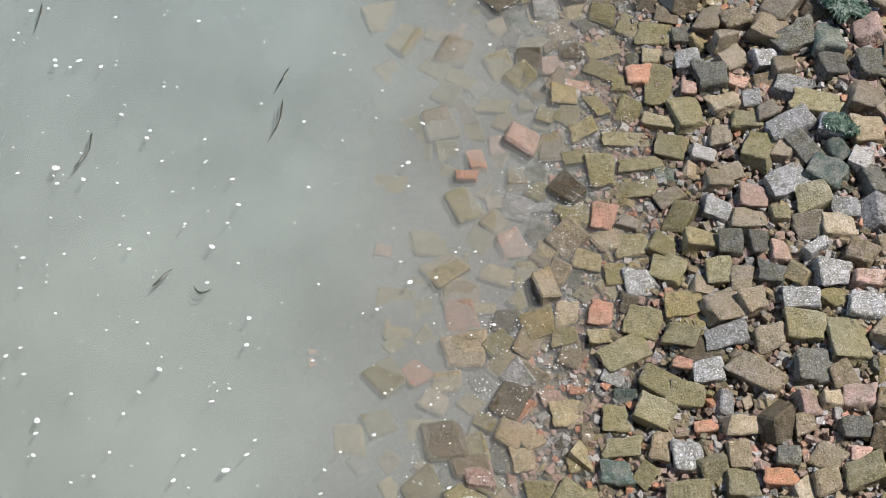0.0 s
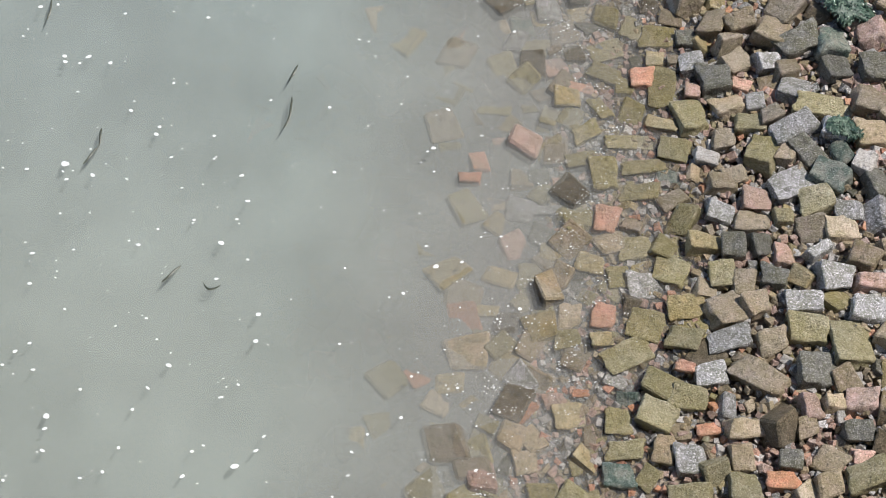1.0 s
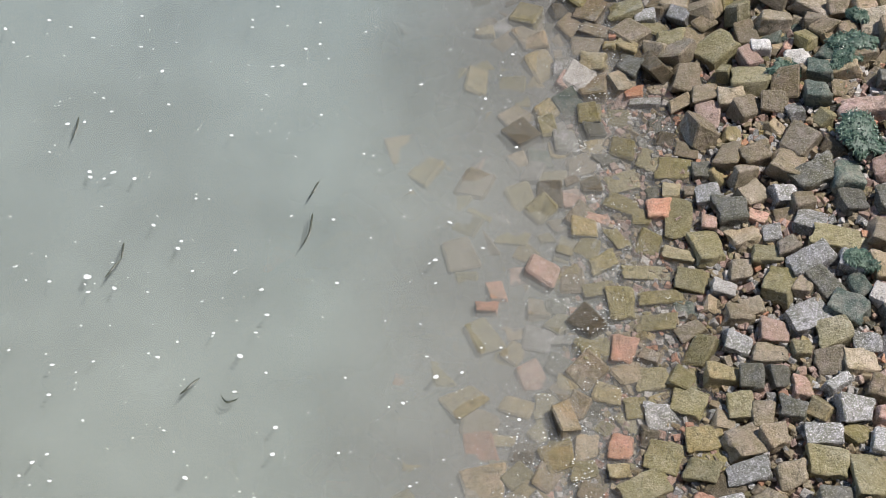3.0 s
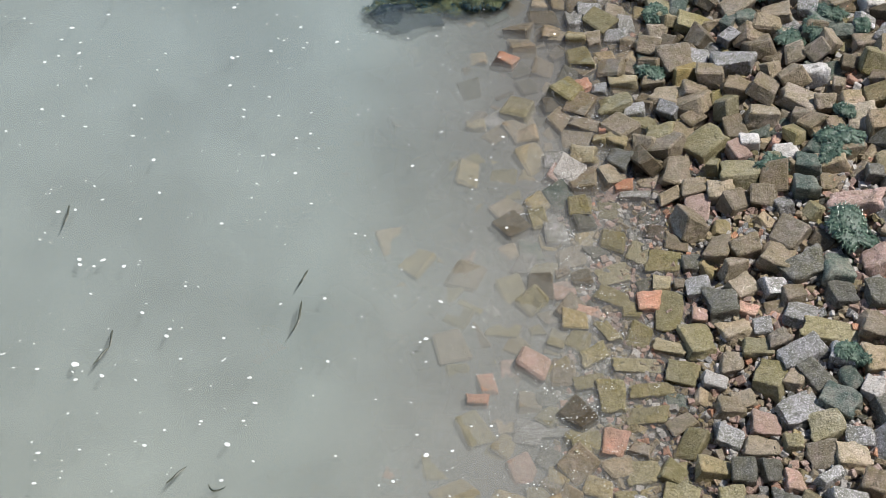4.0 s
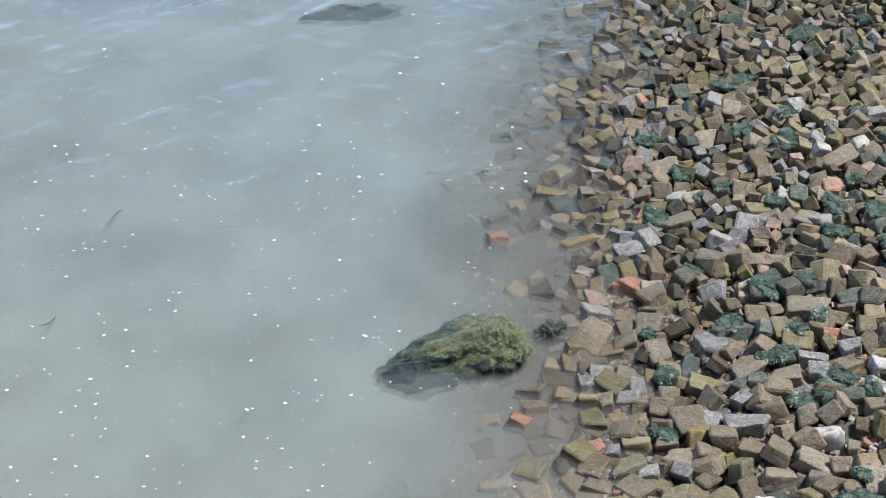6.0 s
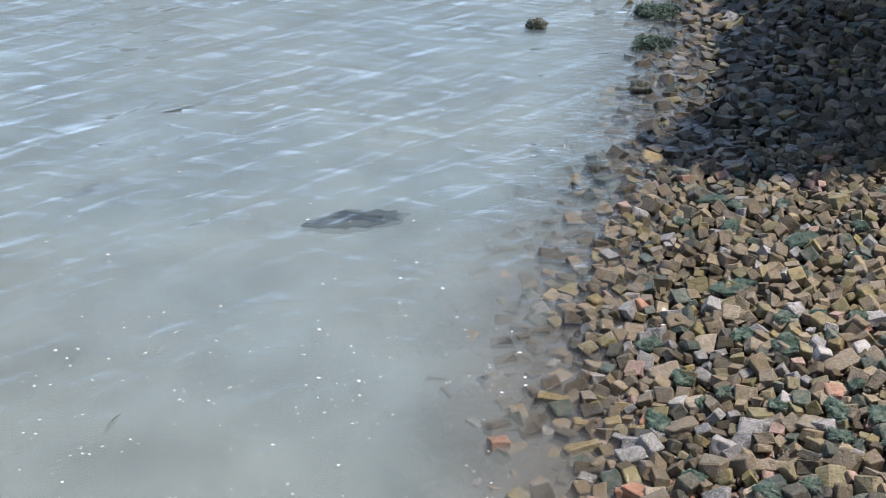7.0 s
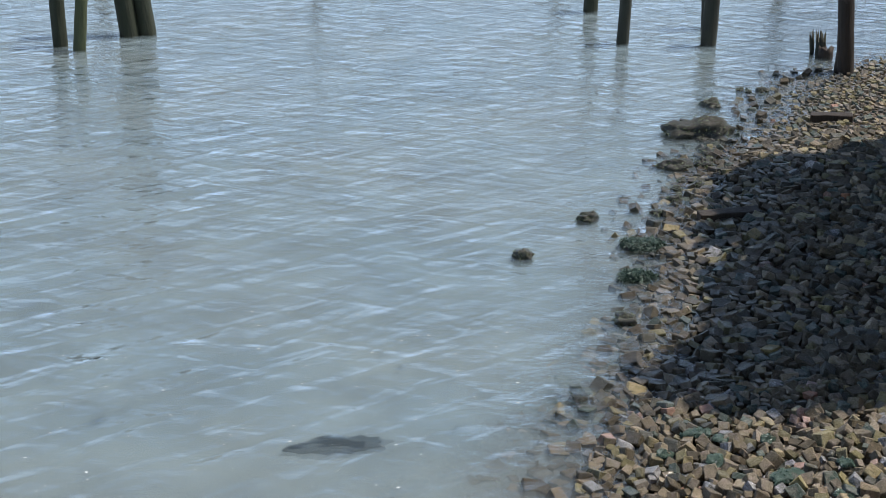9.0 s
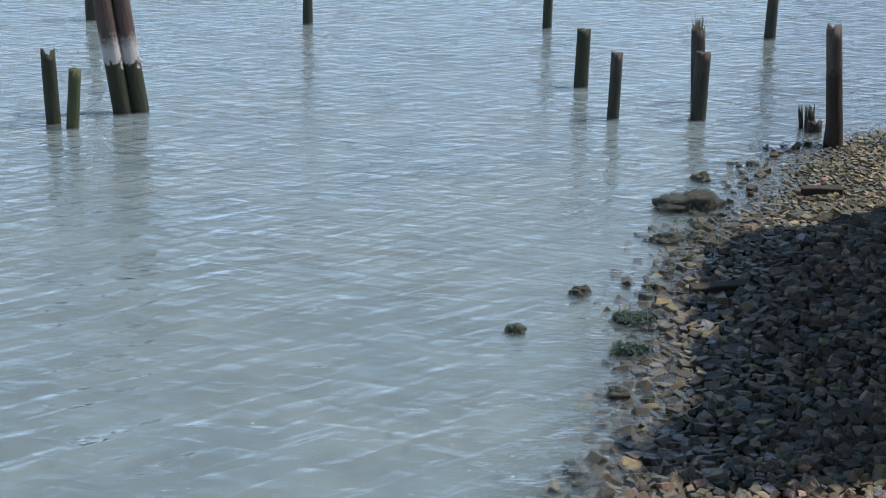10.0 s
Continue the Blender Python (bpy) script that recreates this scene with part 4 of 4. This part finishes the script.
# Crown clumps by shadow spot; the right-hand ones are unseen, added to block skylight
CROWN_SPOTS = ((1.75, 10.25, 0.45), (2.35, 10.55, 0.6), (3.1, 11.0, 0.8), (2.45, 11.3, 0.5), (3.0, 12.1, 0.9), (2.9, 13.2, 0.7), (3.25, 14.3, 0.8),
               (4.4, 13.2, 1.1), (4.5, 15.0, 1.0), (3.4, 15.1, 0.55), (5.3, 15.4, 1.0), (5.8, 14.0, 1.3), (4.7, 11.8, 1.1), (4.0, 10.8, 0.7), (5.8, 12.0, 1.2),
               (6.6, 13.2, 1.2), (6.8, 15.0, 1.2), (5.4, 10.9, 0.7), (7.6, 11.8, 1.3), (8.2, 13.8, 1.4), (8.2, 15.8, 1.3), (7.0, 10.6, 0.9), (9.6, 12.8, 1.4), (9.8, 15.0, 1.4), (4.4, 12.6, 0.9),
               (5.2, 13.4, 1.0), (6.2, 12.6, 1.0), (5.0, 14.6, 0.9), (3.9, 13.0, 0.7), (2.6, 11.6, 0.55), (2.9, 14.9, 0.4),
               (9.0, 9.5, 1.5), (10.5, 8.0, 1.6), (11.0, 11.0, 1.6), (11.5, 14.0, 1.6), (7.4, 9.4, 1.1), (10.8, 16.6, 1.5),
               (3.6, 11.6, 0.9), (3.7, 12.6, 0.9), (3.8, 14.0, 0.9), (4.4, 14.0, 1.0), (5.6, 11.4, 0.9), (6.4, 8.4, 1.0), (7.6, 7.4, 1.3), (9.0, 6.4, 1.5), (2.6, 10.9, 0.5), (3.4, 10.7, 0.6), (1.72, 9.95, 0.32), (2.15, 9.85, 0.5), (2.75, 9.85, 0.55), (3.4, 9.9, 0.7), (1.95, 10.4, 0.4), (4.3, 9.8, 0.8), (2.3, 10.6, 0.5), (2.55, 9.5, 0.4), (3.25, 9.5, 0.35), (4.1, 9.4, 0.5), (5.2, 9.2, 0.8))

# ---- the tree on the bank, whose crown shades the stones ----
tree = tagged(new("tree"), "broad leafy tree on the bank casting shade", "tree")
tree.location = (10.2, 17.6, bank(10.2, 17.6) - 0.1)
HIGH = 4.4
bm = bmesh.new()
for p, q, r0, r1 in (((0, 0, 0), (-0.3, 0, 5), 0.32, 0.22), ((-0.3, 0, 5), (-2.6, -0.9, 5.2), 0.20, 0.08), ((-0.3, 0, 5), (0.9, -1.8, 6.3), 0.17, 0.07), ((-0.3, 0, 3.4), (-3.6, -3.2, 4.2), 0.16, 0.06)):
    p, q = Vector(p), Vector(q)
    m = Matrix.Translation((p + q) / 2) @ (q - p).to_track_quat("Z", "Y").to_matrix().to_4x4()
    bmesh.ops.create_cone(bm, cap_ends=True, segments=12, radius1=r0, radius2=r1, depth=(q - p).length, matrix=m)
part("trunk", bm, BARK, tree, smooth=True)
verts, faces = [], []


def leaf(p, small, large):
    t = Matrix.Translation(p) @ Euler([rng.uniform(0, 6.28) for _ in range(3)]).to_matrix().to_4x4()
    s, n = rng.uniform(small, large), len(verts)
    verts.extend(t @ Vector(v) for v in ((-s, 0, 0), (0, -s * 0.5, 0.02), (s, 0, 0), (0, s * 0.5, 0.02)))
    faces.append((n, n + 1, n + 2, n + 3))


for sx, sy, r in CROWN_SPOTS:
    c = Vector((sx + HIGH * SUN.x / SUN.z, sy + HIGH * SUN.y / SUN.z, HIGH + rng.uniform(-0.2, 0.8))) - tree.location
    c.x, c.y = c.x + (c.z + tree.location.z - HIGH) * SUN.x / SUN.z, c.y + (c.z + tree.location.z - HIGH) * SUN.y / SUN.z
    for _ in range(int((1300 if r >= 0.5 else 560) * r * r)):
        d = Vector((rng.gauss(0, 1), rng.gauss(0, 1), rng.gauss(0, 1)))
        leaf(c + d.normalized() * r * rng.random() ** 0.45, 0.11, 0.19)
# Unseen low foliage, added only to keep skylight off the shaded stones
for _ in range(34):
    c = Vector((rng.uniform(8.0, 13.0), rng.uniform(5.0, 14.5), rng.uniform(2.2, 7.0))) - tree.location
    r = rng.uniform(0.9, 1.5)
    for _ in range(int(420 * r * r)):
        leaf(c + Vector((rng.gauss(0, 1), rng.gauss(0, 1), rng.gauss(0, 1))).normalized() * r * rng.random() ** 0.45, 0.17, 0.26)
me = bpy.data.meshes.new("crown")
me.from_pydata(verts, [], faces)
me.materials.append(LEAF)
crown = new("crown", me)
crown.parent = tree
tagged(crown, kind="stuff")


# ---- what floats: foam flecks, strands of weed, and flecks painted as glints ----
def fleck(bm, x, y, r):
    n = rng.choice((6, 7, 8))
    a0, sq = rng.uniform(-0.5, 0.5), rng.uniform(0.4, 0.8)
    ring = []
    for i in range(n):
        a = 2 * math.pi * i / n
        q = r * rng.uniform(0.75, 1.2)
        u, v = q * math.cos(a), q * sq * math.sin(a)
        ring.append(bm.verts.new((x + u * math.cos(a0) - v * math.sin(a0), y + u * math.sin(a0) + v * math.cos(a0), 0.003)))
    top = bm.verts.new((x, y, 0.003 + r * 0.12))
    for i in range(n):
        bm.faces.new((ring[i], ring[(i + 1) % n], top))


def foam_field(count, x0, x1, y0, y1, size, label):
    bm = bmesh.new()
    for _ in range(count):
        y = rng.uniform(y0, y1)
        fleck(bm, rng.uniform(x0, x1), y, size * rng.choice((0.35, 0.45, 0.5, 0.6, 0.8, 1.1)))
    return tagged(part("foam_flecks", bm, FOAM_GLINT), label, "foam", kind="stuff")


outer_foam = foam_field(640, -2.6, -0.6, 1.4, 7.5, 0.0098, "white foam flecks drifting on the murky water")
inner_foam = foam_field(270, -0.6, 0.2, 1.4, 7.5, 0.0078, "white foam flecks washing near the bank")
far_foam = foam_field(230, -3.2, 0.4, 6.6, 11.0, 0.0125, "sparse white foam flecks further out")
# White flecks standing in for sun glints on the wet edge
bm = bmesh.new()
for _ in range(700):
    y = rng.uniform(1.4, 4.6)
    fleck(bm, wl(y) + rng.gauss(0.10, 0.16), y, rng.uniform(0.0012, 0.0030))
for _ in range(110):
    y0 = rng.triangular(1.4, 6.2, 2.2)
    x0 = wl(y0) + rng.gauss(0.10, 0.14)
    for _ in range(rng.randint(4, 14)):
        fleck(bm, x0 + rng.gauss(0, 0.025), y0 + rng.gauss(0, 0.014), rng.uniform(0.0014, 0.0040))
edge_glints = tagged(part("glint_flecks", bm, FOAM_GLINT), "tiny white flecks painted as sun glints along the water's edge", "foam", kind="stuff")
BIG = []
for x, y, r in ((-1.553, 3.14, 0.020), (-0.897, 2.78, 0.017), (-0.841, 3.089, 0.014), (-0.14, 3.169, 0.014), (-1.052, 2.257, 0.014), (-0.779, 1.863, 0.020),
                (-1.478, 2.052, 0.016), (-0.127, 2.626, 0.014), (-0.083, 3.357, 0.013), (-1.193, 3.32, 0.012), (-1.524, 3.67, 0.017), (-1.10, 4.89, 0.017), (-1.90, 5.08, 0.017), (-0.57, 5.44, 0.018)):
    bm = bmesh.new()
    fleck(bm, 0, 0, r * 0.85)
    ob = tagged(part("foam_fleck", bm, FOAM_GLINT), "larger white foam fleck floating on the water", "foam", "larger foam flecks")
    ob.location = (x, y, 0)
    BIG.append(ob)


def strand(x, y, length, turn, bend):
    """A ribbon of weed, bent in the plane of the water."""
    bm = bmesh.new()
    rows, n = [], 14
    for i in range(n + 1):
        u = i / n - 0.5
        w = 0.0036 * (1 - (2 * u) ** 4) + 0.001
        c = Vector((u * length, bend * length * (u * u * 3 - 0.2) + 0.012 * length * math.sin(u * 9), -0.002 + 0.004 * math.cos(u * 5)))
        rows.append([bm.verts.new(c + Vector((0, s * w, t))) for s, t in ((-1, 0), (0, 0.002), (1, 0), (0, -0.002))])
    for a, b in zip(rows, rows[1:]):
        for k in range(4):
            bm.faces.new((a[k], a[(k + 1) % 4], b[(k + 1) % 4], b[k]))
    bm.faces.new(rows[0]), bm.faces.new(rows[-1][::-1])
    ob = tagged(part("weed_strand", bm, WEED), "dark thin strand of seaweed floating on the water", "seaweed", "floating strands of weed")
    ob.location, ob.rotation_euler.z = (x, y, 0.002), radians(turn)
    return ob


STRANDS = [strand(-1.428, 3.272, 0.085, 92, 0.02), strand(-1.455, 3.185, 0.10, 60, 0.03), strand(-0.668, 3.395, 0.16, 82, 0.10), strand(-1.08, 2.645, 0.10, 48, 0.03),
           strand(-0.925, 2.585, 0.07, 170, -0.55), strand(-0.66, 3.60, 0.08, 70, 0.05), strand(-1.72, 3.92, 0.11, 88, 0.1),
           strand(-2.05, 6.42, 0.12, 65, 0.0), strand(-2.2, 5.5, 0.10, 50, 0.4)]


# ---- what moves ----
def motions():
    level = ((0, 0.000), (0.5, 0.009), (1.0, 0.014), (1.5, 0.012), (2.0, 0.006), (2.5, 0.003), (3.2, 0.012), (4.0, 0.010), (4.5, 0.004), (5.5, 0.006),
             (6.3, 0.012), (7.0, 0.003), (8.0, 0.010), (9.0, 0.002), (10.0, 0.008))
    times = [t for t, _ in level]
    slow = dict(zip(times, ((0, 0), (0.020, 0.002), (0.025, 0.015), (0.012, 0.028), (0.010, 0.050), (0.025, 0.070), (0.028, 0.085), (0.020, 0.100), (-0.004, 0.108), (0.008, 0.130),
                            (0.02, 0.15), (0.01, 0.16), (0.02, 0.18), (0.01, 0.20), (0.02, 0.22))))
    fast = dict(zip(times, ((0, 0), (0.047, 0.032), (0.088, 0.070), (0.100, 0.090), (0.052, 0.115), (-0.002, 0.125), (0.03, 0.17), (0.022, 0.22), (0.012, 0.24), (-0.02, 0.27),
                            (0.03, 0.30), (0.0, 0.32), (0.03, 0.35), (0.0, 0.37), (0.03, 0.40))))
    level = [(t, z + 0.010) for t, z in level]
    walk(water, [(t, pose(0, 0, z)) for t, z in level])
    walk(skin, [(t, pose(0.12 * t, -0.09 * t, 0)) for t, _ in level])
    for ob, drift in ((outer_foam, slow), (inner_foam, fast), (far_foam, slow), (edge_glints, slow)):
        walk(ob, [(t, pose(*drift[t], z)) for t, z in level])
    for ob in BIG + STRANDS:
        drift = fast if ob.location.x > -0.4 else slow
        at = ob.location.copy()
        turn = math.degrees(ob.rotation_euler.z)
        walk(ob, [(t, pose(at.x + drift[t][0], at.y + drift[t][1], at.z + z, 0, 0, turn)) for t, z in level])


motions()
